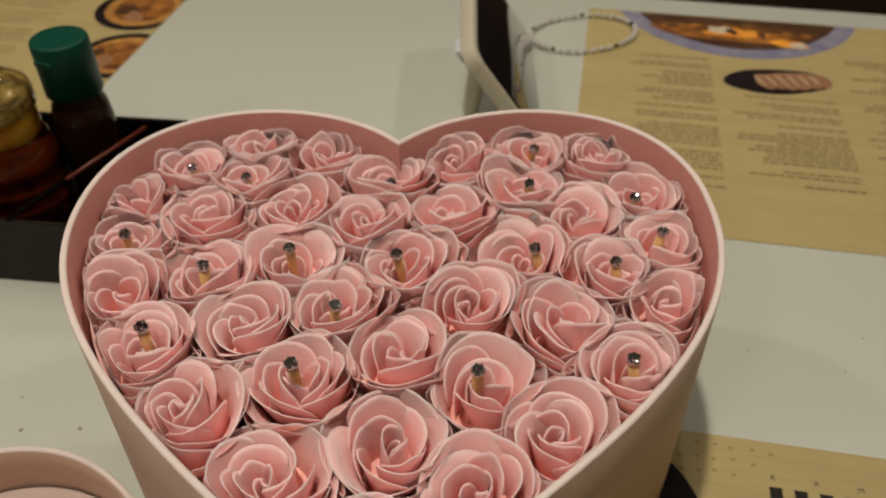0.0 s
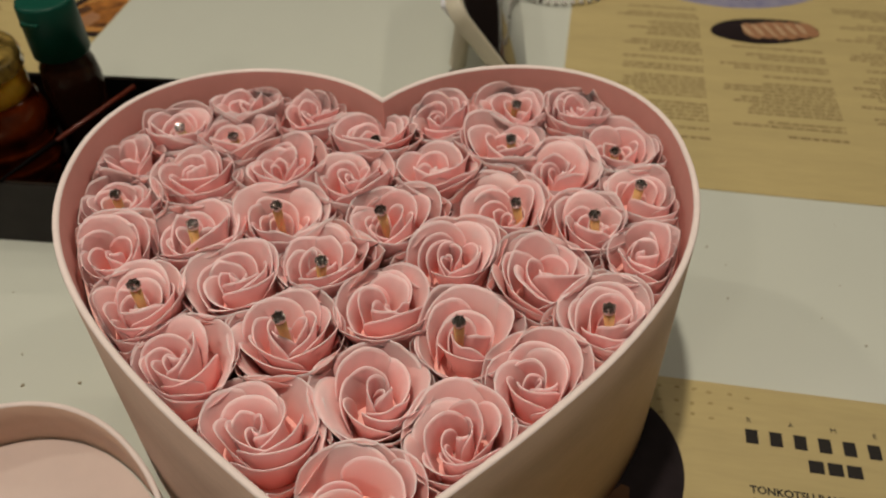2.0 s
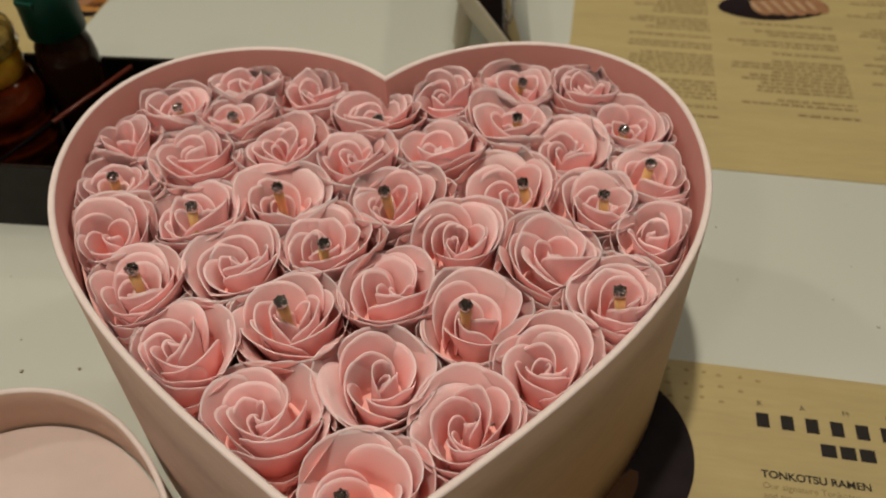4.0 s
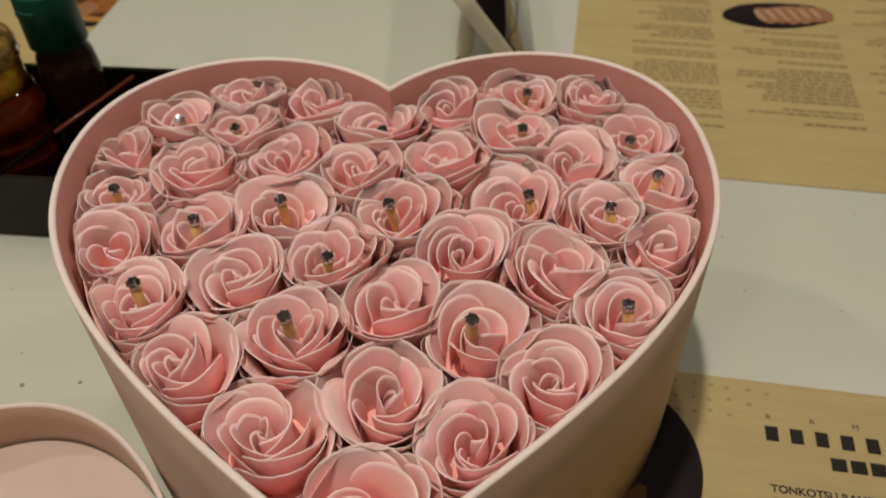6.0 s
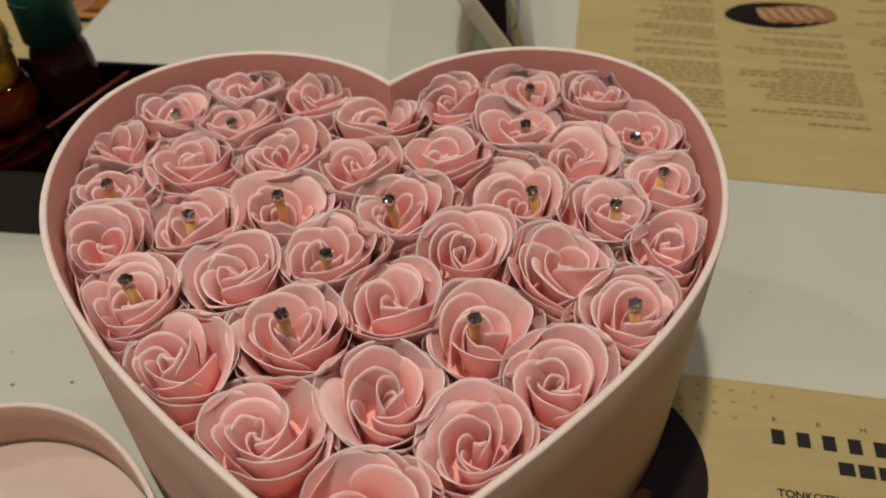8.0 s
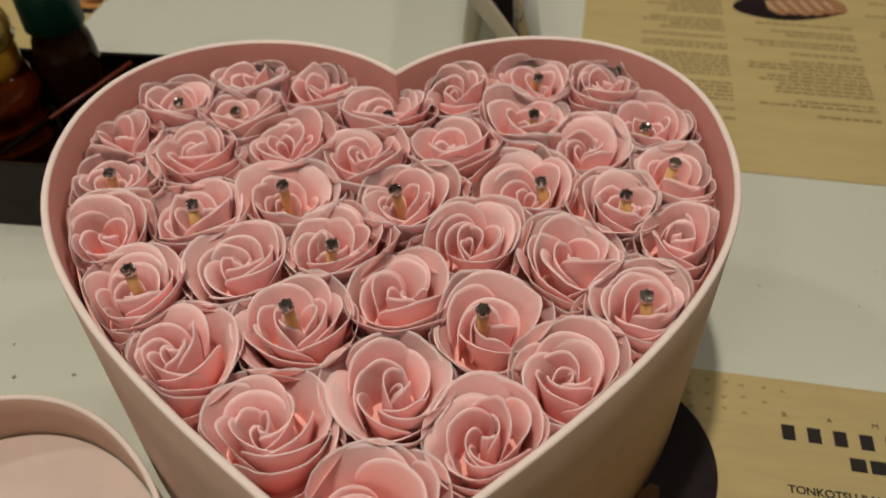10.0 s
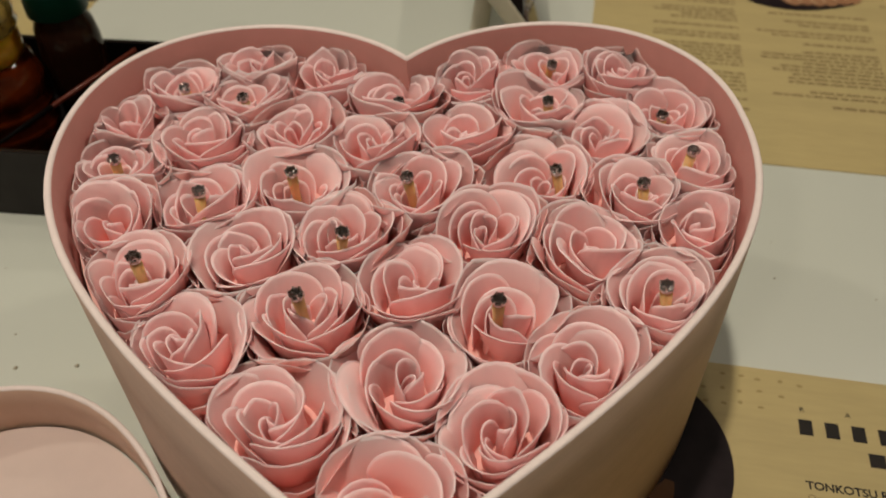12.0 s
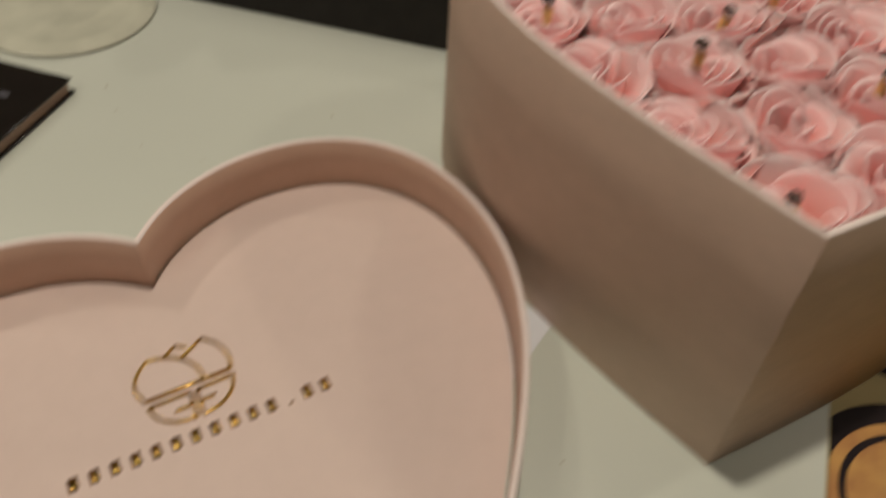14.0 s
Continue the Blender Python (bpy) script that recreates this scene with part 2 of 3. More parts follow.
WHITE_PAPER = surface("white_paper", (0.72, 0.74, 0.78), 0.6, 0.03, 200)
CRUMB = surface("crumb", (0.40, 0.36, 0.26), 0.8, 0.2, 300)
SEAT = surface("brown_leather", (0.055, 0.028, 0.018), 0.4, 0.2, 90, 0.2, 400)
FLOOR = surface("dark_floor_tile", (0.10, 0.085, 0.07), 0.4, 0.15, 12, 0.1, 200, patch=2)
WALL = surface("warm_plaster", (0.30, 0.23, 0.16), 0.8, 0.1, 20, 0.2, 300, patch=2)
CEIL = surface("dark_ceiling_paint", (0.28, 0.24, 0.20), 0.85, 0.05, 20, patch=2)
LAMP_GLOW = glow("lamp_diffuser", (1.0, 0.82, 0.6), 14.0)
LAMP_TRIM = surface("white_lamp_trim", (0.7, 0.68, 0.64), 0.4, 0.03, 60)

# ---- the room ----
# The table and the menus are turned by ten degrees against the flower box.
TURNED = pose(0, 0, 0, 0, 0, -10)
FLOOR_Z = -0.75
part("floor", box(-3.5, -3.0, FLOOR_Z - 0.1, 3.5, 4.0, FLOOR_Z), FLOOR, None, "dark tiled restaurant floor", False)["kind"] = "structure"
for n, b in (("wall_north", (-3.5, 4.0, FLOOR_Z, 3.5, 4.15, CEILING)), ("wall_south", (-3.5, -3.15, FLOOR_Z, 3.5, -3.0, CEILING)),
             ("wall_east", (3.5, -3.15, FLOOR_Z, 3.65, 4.15, CEILING)), ("wall_west", (-3.65, -3.15, FLOOR_Z, -3.5, 4.15, CEILING))):
    part(n, box(b[0], b[1], b[2], b[3], b[4], b[5]), WALL, None, "warm plaster restaurant wall", False)["kind"] = "structure"
part("ceiling", box(-3.65, -3.15, CEILING, 3.65, 4.15, CEILING + 0.1), CEIL, None, "dark painted ceiling with downlights", False)["kind"] = "structure"

for x, y, watts, r in DOWNLIGHTS:
    lamp = thing("downlight", "unseen round recessed ceiling downlight with a warm glow", "ceiling light", pose(x, y, CEILING), "ceiling downlights")
    part("trim_ring", lathe([(r + 0.02, 0), (r + 0.02, -0.006), (r + 0.004, -0.010), (r + 0.004, 0)], 40), LAMP_TRIM, lamp)
    part("diffuser", lathe([(0, -0.002), (r + 0.003, -0.002), (r + 0.003, -0.0005), (0, -0.0005)], 40), LAMP_GLOW, lamp)
    data = bpy.data.lights.new("downlight_bulb", "AREA")
    data.shape, data.size, data.energy, data.color = "DISK", 2 * r, watts, WARM
    bulb = new("downlight_bulb", data)
    bulb.matrix_basis = pose(x, y, CEILING - 0.012)

# ---- the table ----
table = thing("dining_table", "white laminate restaurant table with a glossy top", "table", TURNED)
part("tabletop", box(-1.2, 0.33, -0.035, 0.75, 1.225, 0.0, 0.004, 3), TABLE, table)
for x, y in ((-1.1, 0.43), (0.65, 0.43), (-1.1, 1.12), (0.65, 1.12)):
    part("leg", box(x - 0.025, y - 0.025, FLOOR_Z, x + 0.025, y + 0.025, -0.035, 0.003), GLOSS, table)

bench = thing("bench", "dark brown leather bench seat behind the table", "bench", TURNED)
part("seat", box(-1.4, 1.36, -0.42, 1.2, 1.85, -0.28, 0.03, 4), SEAT, bench)
part("backrest", box(-1.4, 1.85, -0.42, 1.2, 1.97, 0.30, 0.03, 4), SEAT, bench)
part("plinth", box(-1.35, 1.42, FLOOR_Z, 1.15, 1.9, -0.42), GLOSS, bench)


# ---- the heart-shaped flower box ----
def bezier(a, b, c, d, n):
    return [tuple((1 - t) ** 3 * a[k] + 3 * (1 - t) ** 2 * t * b[k] + 3 * (1 - t) * t * t * c[k] + t ** 3 * d[k] for k in (0, 1)) for t in (i / n for i in range(n))]


HEART_AT = Vector((0.0, 0.676, 0.0))


def heart(inset=0.0, scale=1.0, n=26, fuller=False):
    """The outline of the heart round its middle, tip towards -y; the box's own flanks bulge a little, one more than the other."""
    lobe = bezier((0, 0.100), (0.040, 0.145), (0.134, 0.137), (0.134, 0.053), n)
    flank_a = bezier((0.134, 0.053), (0.137, -0.024) if fuller else (0.135, -0.021), (0.072, -0.074) if fuller else (0.060, -0.079), (0, -0.128), n)
    flank_b = bezier((0.134, 0.053), (0.135, -0.021), (0.062, -0.078) if fuller else (0.060, -0.079), (0, -0.128), n)
    pts = lobe + flank_a + [(0, -0.128)] + [(-x, y) for x, y in reversed((lobe + flank_b)[1:])]
    pts = [(x * scale, y * scale) for x, y in pts]
    if not inset:
        return pts
    out = []
    for i, (x, y) in enumerate(pts):
        p, q = Vector(pts[i - 1]), Vector(pts[(i + 1) % len(pts)])
        here = Vector((x, y))
        d1, d2 = (here - p).normalized(), (q - here).normalized()
        n1, n2 = Vector((d1.y, -d1.x)), Vector((d2.y, -d2.x))
        m = (n1 + n2).normalized()
        out.append(tuple(here + m * inset / max(0.45, m.dot(n1))))
    return out


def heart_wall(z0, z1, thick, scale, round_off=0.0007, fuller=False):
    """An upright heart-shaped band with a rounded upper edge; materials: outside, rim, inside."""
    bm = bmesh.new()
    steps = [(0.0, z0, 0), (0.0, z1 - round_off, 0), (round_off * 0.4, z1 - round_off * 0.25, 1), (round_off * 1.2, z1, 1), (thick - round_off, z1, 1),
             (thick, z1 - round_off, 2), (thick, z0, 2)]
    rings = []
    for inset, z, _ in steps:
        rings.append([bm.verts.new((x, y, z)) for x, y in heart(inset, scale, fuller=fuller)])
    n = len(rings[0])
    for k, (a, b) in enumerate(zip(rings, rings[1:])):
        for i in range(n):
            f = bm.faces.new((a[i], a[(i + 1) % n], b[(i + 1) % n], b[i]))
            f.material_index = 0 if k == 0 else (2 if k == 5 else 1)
    for i in range(n):
        bm.faces.new((rings[-1][i], rings[-1][(i + 1) % n], rings[0][(i + 1) % n], rings[0][i]))
    for a, b in zip(rings, rings[1:]):
        for i in (0, n // 2):
            bm.edges.get((a[i], b[i])).smooth = False
    return bm


BOX_H = 0.123
flower_box = thing("heart_flower_box", "blush pink heart-shaped card box filled with soap roses", "gift box", Matrix.Translation(HEART_AT))
part("side_wall", heart_wall(0.0005, BOX_H, 0.0027, 1.0, fuller=True), [CARD_OUT, CARD_EDGE, CARD_IN_SHADE], flower_box)
part("bottom", prism(heart(0.0036, fuller=True), 0.0006, 0.0036), CARD_OUT, flower_box, smooth=False)
# Unseen block, added so the gaps between the roses look lit.
part("unseen_foam_insert", prism(heart(0.0038, fuller=True), 0.060, 0.0955), FOAM, flower_box, "unseen pink foam block added to lighten the gaps between roses", False)


# ---- the roses ----
def petal(rng, radius, height, half_angle, lip, inner, spiral, peak, ruffle, depth=1.0, foot=0.0040, nu=18, nv=12, thick=0.00052):
    """One soap petal round the rose's axis (z): a deep cup with a soft rolled lip, pale towards its edge, bounced coral
    glow tinted into its depth.
    """
    bm = bmesh.new()
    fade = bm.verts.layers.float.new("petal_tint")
    w1, w2, p1, p2 = rng.uniform(1.0, 2.2), rng.uniform(2.2, 3.6), rng.uniform(0, 6), rng.uniform(0, 6)
    skew = rng.uniform(-0.3, 0.3)
    lean = rng.uniform(-0.07, 0.07)
    sink = rng.uniform(0.50, 0.66)

    def arch(u):
        return (1 - abs(u) ** 2.3) ** 0.5 if abs(u) < 1 else 0.0

    def at(u, v):
        rise = arch(u)
        top = height * (sink + (1 - sink) * rise + lean * u) * (1 + peak * math.exp(-((u - skew) / 0.2) ** 2))
        z = v * top
        s = z / height
        r = foot + (radius - foot) * (inner + (1 - inner) * max(s, 0.0) ** 0.78)
        r += lip * max(0.0, (v - 0.45) / 0.55) ** 2.0 * (0.3 + 0.7 * rise)
        r += spiral * u
        r += ruffle * v * v * (math.sin(w1 * u * 1.6 + p1) + 0.4 * math.sin(w2 * u * 1.6 + p2))
        z -= 0.45 * lip * max(0.0, (v - 0.75) / 0.25) ** 2
        ang = u * half_angle * (0.62 + 0.38 * min(1, s * 1.6))
        return Vector((r * math.cos(ang), r * math.sin(ang), z))

    grid = []
    for j in range(nv + 1):
        v = (j / nv) ** 0.8
        grid.append([at(math.sin(math.pi / 2 * (-1 + 2 * i / nu)), v) for i in range(nu + 1)])

    def normal(i, j):
        a = grid[j][min(i + 1, nu)] - grid[j][max(i - 1, 0)]
        b = grid[min(j + 1, nv)][i] - grid[max(j - 1, 0)][i]
        c = a.cross(b)
        return c.normalized() if c.length > 1e-12 else Vector((1, 0, 0))

    sides = []
    for sign in (1, -1):
        rows = []
        for j in range(nv + 1):
            row = []
            for i in range(nu + 1):
                thin = 0.55 if j == nv or i in (0, nu) else 1.0
                vert = bm.verts.new(grid[j][i] + normal(i, j) * thick * 0.5 * sign * thin)
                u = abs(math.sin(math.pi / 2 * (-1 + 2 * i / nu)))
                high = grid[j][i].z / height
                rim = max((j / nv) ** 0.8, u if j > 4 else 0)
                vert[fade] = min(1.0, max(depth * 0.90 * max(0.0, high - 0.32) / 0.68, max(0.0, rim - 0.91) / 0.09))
                row.append(vert)
            rows.append(row)
        sides.append(rows)
    f, g = sides
    for j in range(nv):
        for i in range(nu):
            bm.faces.new((f[j][i], f[j][i + 1], f[j + 1][i + 1], f[j + 1][i]))
            bm.faces.new((g[j][i], g[j + 1][i], g[j + 1][i + 1], g[j][i + 1]))
        for i in (0, nu):
            bm.faces.new((f[j][i], f[j + 1][i], g[j + 1][i], g[j][i]))
    for i in range(nu):
        for j in (0, nv):
            bm.faces.new((f[j][i], f[j][i + 1], g[j][i + 1], g[j][i]))
    return bm


STEPS = 72


def free_room(x, y, others):
    """How far a rose may spread in each direction before it meets its neighbours or the box's wall."""
    wall = [(Vector(p) + HEART_AT.xy - Vector((x, y))) for p in heart(0.0046, fuller=True)]
    out, edge, wide = [], [], []
    for k in range(STEPS):
        d = Vector((math.cos(math.tau * (k + 0.5) / STEPS), math.sin(math.tau * (k + 0.5) / STEPS)))
        best = 0.0275
        for ox, oy in others:
            e = Vector((ox - x, oy - y))
            along = e.dot(d)
            if along > 0.1 * e.length:
                best = min(best, 1.13 * e.length_squared / (2 * along))
        near, best_wall = best, 0.03
        for p, q in zip(wall, wall[1:] + wall[:1]):
            w = q - p
            den = d.x * w.y - d.y * w.x
            if abs(den) > 1e-9:
                t = (p.x * w.y - p.y * w.x) / den
                u = (p.x * d.y - p.y * d.x) / den
                if t > 0 and 0 <= u <= 1:
                    best, best_wall = min(best, t), min(best_wall, t)
        out.append(max(best, 0.011))
        wide.append(max(0.011, min(1.0 * near, best_wall)))
        edge.append(best < near)
    soft = [sum(out[(k + j) % STEPS] for j in range(-7, 8)) / 15 for k in range(STEPS)]
    drape = [sum(wide[(k + j) % STEPS] for j in range(-1, 2)) / 3 for k in range(STEPS)]
    return [min(a, 0.9 * b + 0.1 * a) if edge[k] else a for k, (a, b) in enumerate(zip(soft, out))], drape


def soap_rose(seed, room, cell, full=0.0, hollow=False, bud=(0.0, 0.0)):
    """A soap rose about 37 mm across: whorls of petals round a rolled heart, pressed into the room that it has."""
    rng = random.Random(seed)
    rose = thing("soap_rose", "pale pink soap rose with layered petals in the heart box", "rose", group="roses in the box")
    openness = rng.uniform(0.95, 1.08)
    whorls = [  # petals, radius, height, half angle, lip, inner, spiral, peak
        (5, 0.0265, 0.0250, 0.98, 0.0050, 0.38, 0.0008, 0.0),
        (4, 0.0222, 0.0280, 1.02, 0.0026, 0.34, 0.0018, 0.02),
        (3, 0.0180, 0.0298, 1.16, 0.0034, 0.36, 0.0026, 0.02),
        (3, 0.0138, 0.0298, 1.20, 0.0024, 0.40, 0.0030, 0.02),
        (rng.choice((2, 3)), 0.0102, 0.0290, 1.30, 0.0014, 0.46, 0.0030, 0.03),
        (2, 0.0070, 0.0280, 1.50, 0.0008, 0.54, 0.0026, 0.03),
        (rng.choice((1, 2)), 0.0043, 0.0268, 1.60, 0.0004, 0.66, 0.0018, 0.02),
        (1, 0.0019, 0.0256, 2.50, 0.0001, 0.85, 0.0010, 0.0)]
    heart_open = rng.uniform(0.85, 1.2)
    turn = rng.uniform(0, math.tau)
    tip = Euler((radians(rng.uniform(-7, 7)), radians(rng.uniform(-7, 7)), 0)).to_matrix()
    for ring, (count, r, h, half, lip, inner, spiral, peak) in enumerate(whorls):
        turn += rng.uniform(0.4, 0.9)
        if hollow and r < 0.010:
            continue
        h += full * max(0.0, 1 - r / (0.012 if full > 0 else 0.020))
        off = Vector((rng.uniform(-1, 1), rng.uniform(-1, 1), 0)) * (0.0009 if ring > 2 else 0.0)
        off += Vector((bud[0], bud[1], 0)) * (0.0, 0.0, 0.25, 0.6, 1.0)[min(ring, 4)]
        for k in range(count):
            # Low tint factors keep outer petals coral, painting the glow between roses.
            bm = petal(rng, r * (openness if r > 0.012 else openness * heart_open) * rng.uniform(0.93, 1.08), h * rng.uniform(0.90, 1.05), half * rng.uniform(0.85, 1.15), lip * rng.choice((0.4, 0.7, 1.0, 1.3, 2.2)),
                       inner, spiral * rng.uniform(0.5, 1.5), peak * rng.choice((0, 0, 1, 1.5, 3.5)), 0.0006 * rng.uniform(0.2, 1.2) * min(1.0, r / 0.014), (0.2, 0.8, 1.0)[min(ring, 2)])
            sway = Euler((radians(rng.uniform(-4, 4)), radians(rng.uniform(-5, 3)), 0)).to_matrix()
            bmesh.ops.rotate(bm, verts=bm.verts, matrix=tip @ Matrix.Rotation(turn + math.tau * k / count + rng.uniform(-0.2, 0.2), 3, "Z") @ sway)
            # outer petals lie one over another where they meet a neighbour
            lap = (1.0, 1.0, 0.98)[min(ring, 2)] - 0.012 * k
            for v in bm.verts:
                v.co += off
                q = math.hypot(v.co.x, v.co.y)
                k2 = math.atan2(v.co.y, v.co.x) / math.tau * STEPS - 0.5
                lo, w = int(math.floor(k2)), k2 - math.floor(k2)
                table = cell if ring < 1 else room
                most = lap * (table[lo % STEPS] * (1 - w) + table[(lo + 1) % STEPS] * w)
                x = q * (1 + (most / 0.0222 - 1) * min(1.0, q / 0.0222) ** 1.2) / most
                if x > 0.75:
                    x = 0.75 + 0.25 * (1 - math.exp(-(x - 0.75) / 0.25))
                g = x * most / max(q, 1e-6)
                v.co.x, v.co.y = v.co.x * g, v.co.y * g
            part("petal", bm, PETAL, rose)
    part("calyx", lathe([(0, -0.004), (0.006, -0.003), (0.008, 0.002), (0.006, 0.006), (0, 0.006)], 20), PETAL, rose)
    return rose


def gem_pin():
    """A crystal in a claw setting on an amber stem; its middle is the crystal's girdle."""
    pin = thing("gem_pin", "clear crystal pin in a silver setting on an amber stem", "decorative pin", group="crystal pins in the roses")
    bm = bmesh.new()
    rings = [(0.0, 0.0019, 1, 0.0), (0.0010, 0.0016, 7, 0.0), (0.0018, 0.0010, 11, 0.2), (0.0023, 0.0002, 14, 0.0), (0.0014, -0.0012, 8, 0.39), (0.0, -0.0018, 1, 0)]
    pts = []
    for r, z, n, ph in rings:
        for k in range(n):
            pts.append(bm.verts.new((r * math.cos(math.tau * k / n + ph), r * math.sin(math.tau * k / n + ph), z)))
    bmesh.ops.convex_hull(bm, input=pts)
    part("crystal", bm, CRYSTAL, pin, "faceted clear crystal", False)
    setting = lathe([(0.0010, -0.0034), (0.0019, -0.0026), (0.0024, -0.0006), (0.00215, -0.0006), (0.0016, -0.0022), (0.0, -0.0026)], 24)
    holder_cup = part("setting", setting, SILVER, pin, "silver claw setting")
    for k in range(6):
        a = math.tau * k / 6
        c, d = math.cos(a), math.sin(a)
        part("claw", tube([(0.0022 * c, 0.0022 * d, -0.0016), (0.00245 * c, 0.00245 * d, 0.0001), (0.0020 * c, 0.0020 * d, 0.0009)], 0.00034, 6), SILVER, holder_cup)
    part("stem", lathe([(0, -0.034), (0.0016, -0.034), (0.0018, -0.010), (0.0021, -0.0034), (0.0, -0.0030)], 16), AMBER, pin, "amber plastic stem")
    return pin


ROSE_BASE = 0.0842
# middles of the roses that carry a crystal, and of those that carry none
GEM_ROSES = [(-0.100, 0.774), (-0.070, 0.766), (-0.005, 0.766), (0.063, 0.787), (0.055, 0.759), (0.113, 0.754), (0.115, 0.721), (-0.115, 0.720), (0.054, 0.717),
             (0.088, 0.702), (-0.041, 0.711), (0.007, 0.707), (-0.075, 0.700), (-0.020, 0.683), (-0.091, 0.660), (0.036, 0.645), (0.089, 0.650), (-0.031, 0.645),
             (0.003, 0.576)]
PLAIN_ROSES = [(-0.067, 0.790), (-0.034, 0.784), (0.027, 0.782), (0.094, 0.783), (0.082, 0.740), (-0.117, 0.748), (-0.083, 0.738), (-0.046, 0.743),
               (-0.011, 0.734), (0.025, 0.739), (-0.108, 0.691), (0.110, 0.684), (0.032, 0.685), (0.066, 0.673), (-0.054, 0.673), (0.006, 0.657),
               (-0.067, 0.632), (0.062, 0.621), (0.003, 0.616), (-0.034, 0.602), (0.033, 0.599)]
PINS = [(-0.096, 0.767, 0.114), (-0.070, 0.761, 0.113), (-0.003, 0.754, 0.115), (0.064, 0.785, 0.112), (0.106, 0.747, 0.1120), (0.113, 0.721, 0.114),
        (0.059, 0.752, 0.116), (-0.113, 0.719, 0.114), (0.058, 0.708, 0.116), (0.090, 0.701, 0.115), (-0.042, 0.708, 0.116), (-0.073, 0.693, 0.120),
        (0.002, 0.701, 0.119), (-0.019, 0.671, 0.120), (-0.087, 0.658, 0.122), (0.033, 0.638, 0.122), (0.087, 0.645, 0.120), (-0.031, 0.641, 0.122),
        (-0.005, 0.570, 0.117), (0.1215, 0.700, 0.107)]
place = random.Random(11)
middles = GEM_ROSES + PLAIN_ROSES
for i, (x, y) in enumerate(middles):
    gem = min(PINS, key=lambda p: (p[0] - x) ** 2 + (p[1] - y) ** 2)
    away = math.hypot(gem[0] - x, gem[1] - y)
    near = min(1.0, 0.0045 / max(away, 1e-6)) if i < len(GEM_ROSES) else 0.0
    bud = (near * (gem[0] - x), near * (gem[1] - y))
    rose = soap_rose(700 + i if i in (15, 17) else 100 + i, *free_room(x, y, middles[:i] + middles[i + 1:]), (0.0032 if gem[2] > 0.1185 else -0.0035) if i < len(GEM_ROSES) else 0.0, y < 0.58, bud)
    rose.matrix_basis = pose(x, y, ROSE_BASE + place.uniform(-0.001, 0.001) + (0.002 if y > 0.745 else 0.0))

pin = gem_pin()
for i, (x, y, z) in enumerate(PINS):
    m = pose(x, y, z, place.uniform(-10, 10), place.uniform(-12, 6), place.uniform(0, 360)) @ Matrix.Scale(1.0, 4)
    if i:
        copy_thing(pin, m)
    else:
        pin.matrix_basis = m

# ---- the lid, upside down beside the box ----
lid_m = pose(-0.169, 0.514, 0, 0, 0, 44.5)
lid = thing("heart_box_lid", "pale pink heart-shaped box lid lying upside down on the table", "box lid", lid_m)
part("lid_wall", heart_wall(0.0005, 0.030, 0.0026, 1.012), [CARD_OUT, CARD_EDGE, LID_WALL], lid)
part("lid_panel", prism(heart(0.0036, 1.012), 0.0006, 0.0030), LID_IN, lid, smooth=False)


def stroke(points, width=0.00085, n=8):
    """A gold line drawn smoothly through a few points of the lid's floor."""
    p = [Vector((x, y, 0.0031)) for x, y in points]
    if len(p) < 3:
        return tube(p, width, 6)
    p = [2 * p[0] - p[1]] + p + [2 * p[-1] - p[-2]]
    line = []
    for a, b, c, d in zip(p, p[1:], p[2:], p[3:]):
        for i in range(n):
            t = i / n
            line.append(0.5 * (2 * b + (c - a) * t + (2 * a - 5 * b + 4 * c - d) * t * t + (3 * b - a - 3 * c + d) * t ** 3))
    return tube(line + [p[-2]], width, 6)


PRINT = pose(-0.009, 0.0152, 0, 0, 0, -5.7)
emblem = stroke([(-0.0166, 0.0256), (0.0178, 0.0266)], 0.0010)
for line in ([(-0.0165, 0.0256), (-0.0186, 0.0325), (-0.0165, 0.0391), (-0.0116, 0.0445)], [(-0.0116, 0.0445), (-0.0050, 0.0433), (0.0011, 0.0400), (0.0055, 0.0344), (0.0074, 0.0270)],
             [(-0.0050, 0.0431), (0.0009, 0.0473)], [(0.0009, 0.0473), (0.0048, 0.0446)], [(0.0011, 0.0397), (0.0117, 0.0466)], [(0.0117, 0.0466), (0.0167, 0.0405), (0.0188, 0.0335), (0.0180, 0.0268)],
             [(-0.0162, 0.0222), (0.0001, 0.0226)], [(0.0001, 0.0226), (-0.0004, 0.0104)], [(-0.0162, 0.0222), (-0.0136, 0.0158), (-0.0080, 0.0118), (-0.0004, 0.0104)],
             [(-0.0075, 0.0165), (-0.0004, 0.0168)], [(0.0026, 0.0226), (0.0178, 0.0235)], [(0.0178, 0.0235), (0.0150, 0.0168), (0.0090, 0.0122), (0.0022, 0.0106)],
             [(0.0026, 0.0226), (0.0022, 0.0106)], [(0.0024, 0.0170), (0.0090, 0.0176)]):
    join(emblem, stroke(line))
emblem.transform(PRINT)
part("emblem", emblem, GOLD, lid, "gold foil emblem")
for k in range(14):
    x = -0.0478 + 0.0074 * k
    half, tall = (0.0008, 0.0014) if k == 11 else (0.0018, 0.0058)
    bar = box(x - half, 0, 0.0028, x + half, tall, 0.0032)
    bar.transform(PRINT)
    part("letter_bar", bar, GOLD, lid)


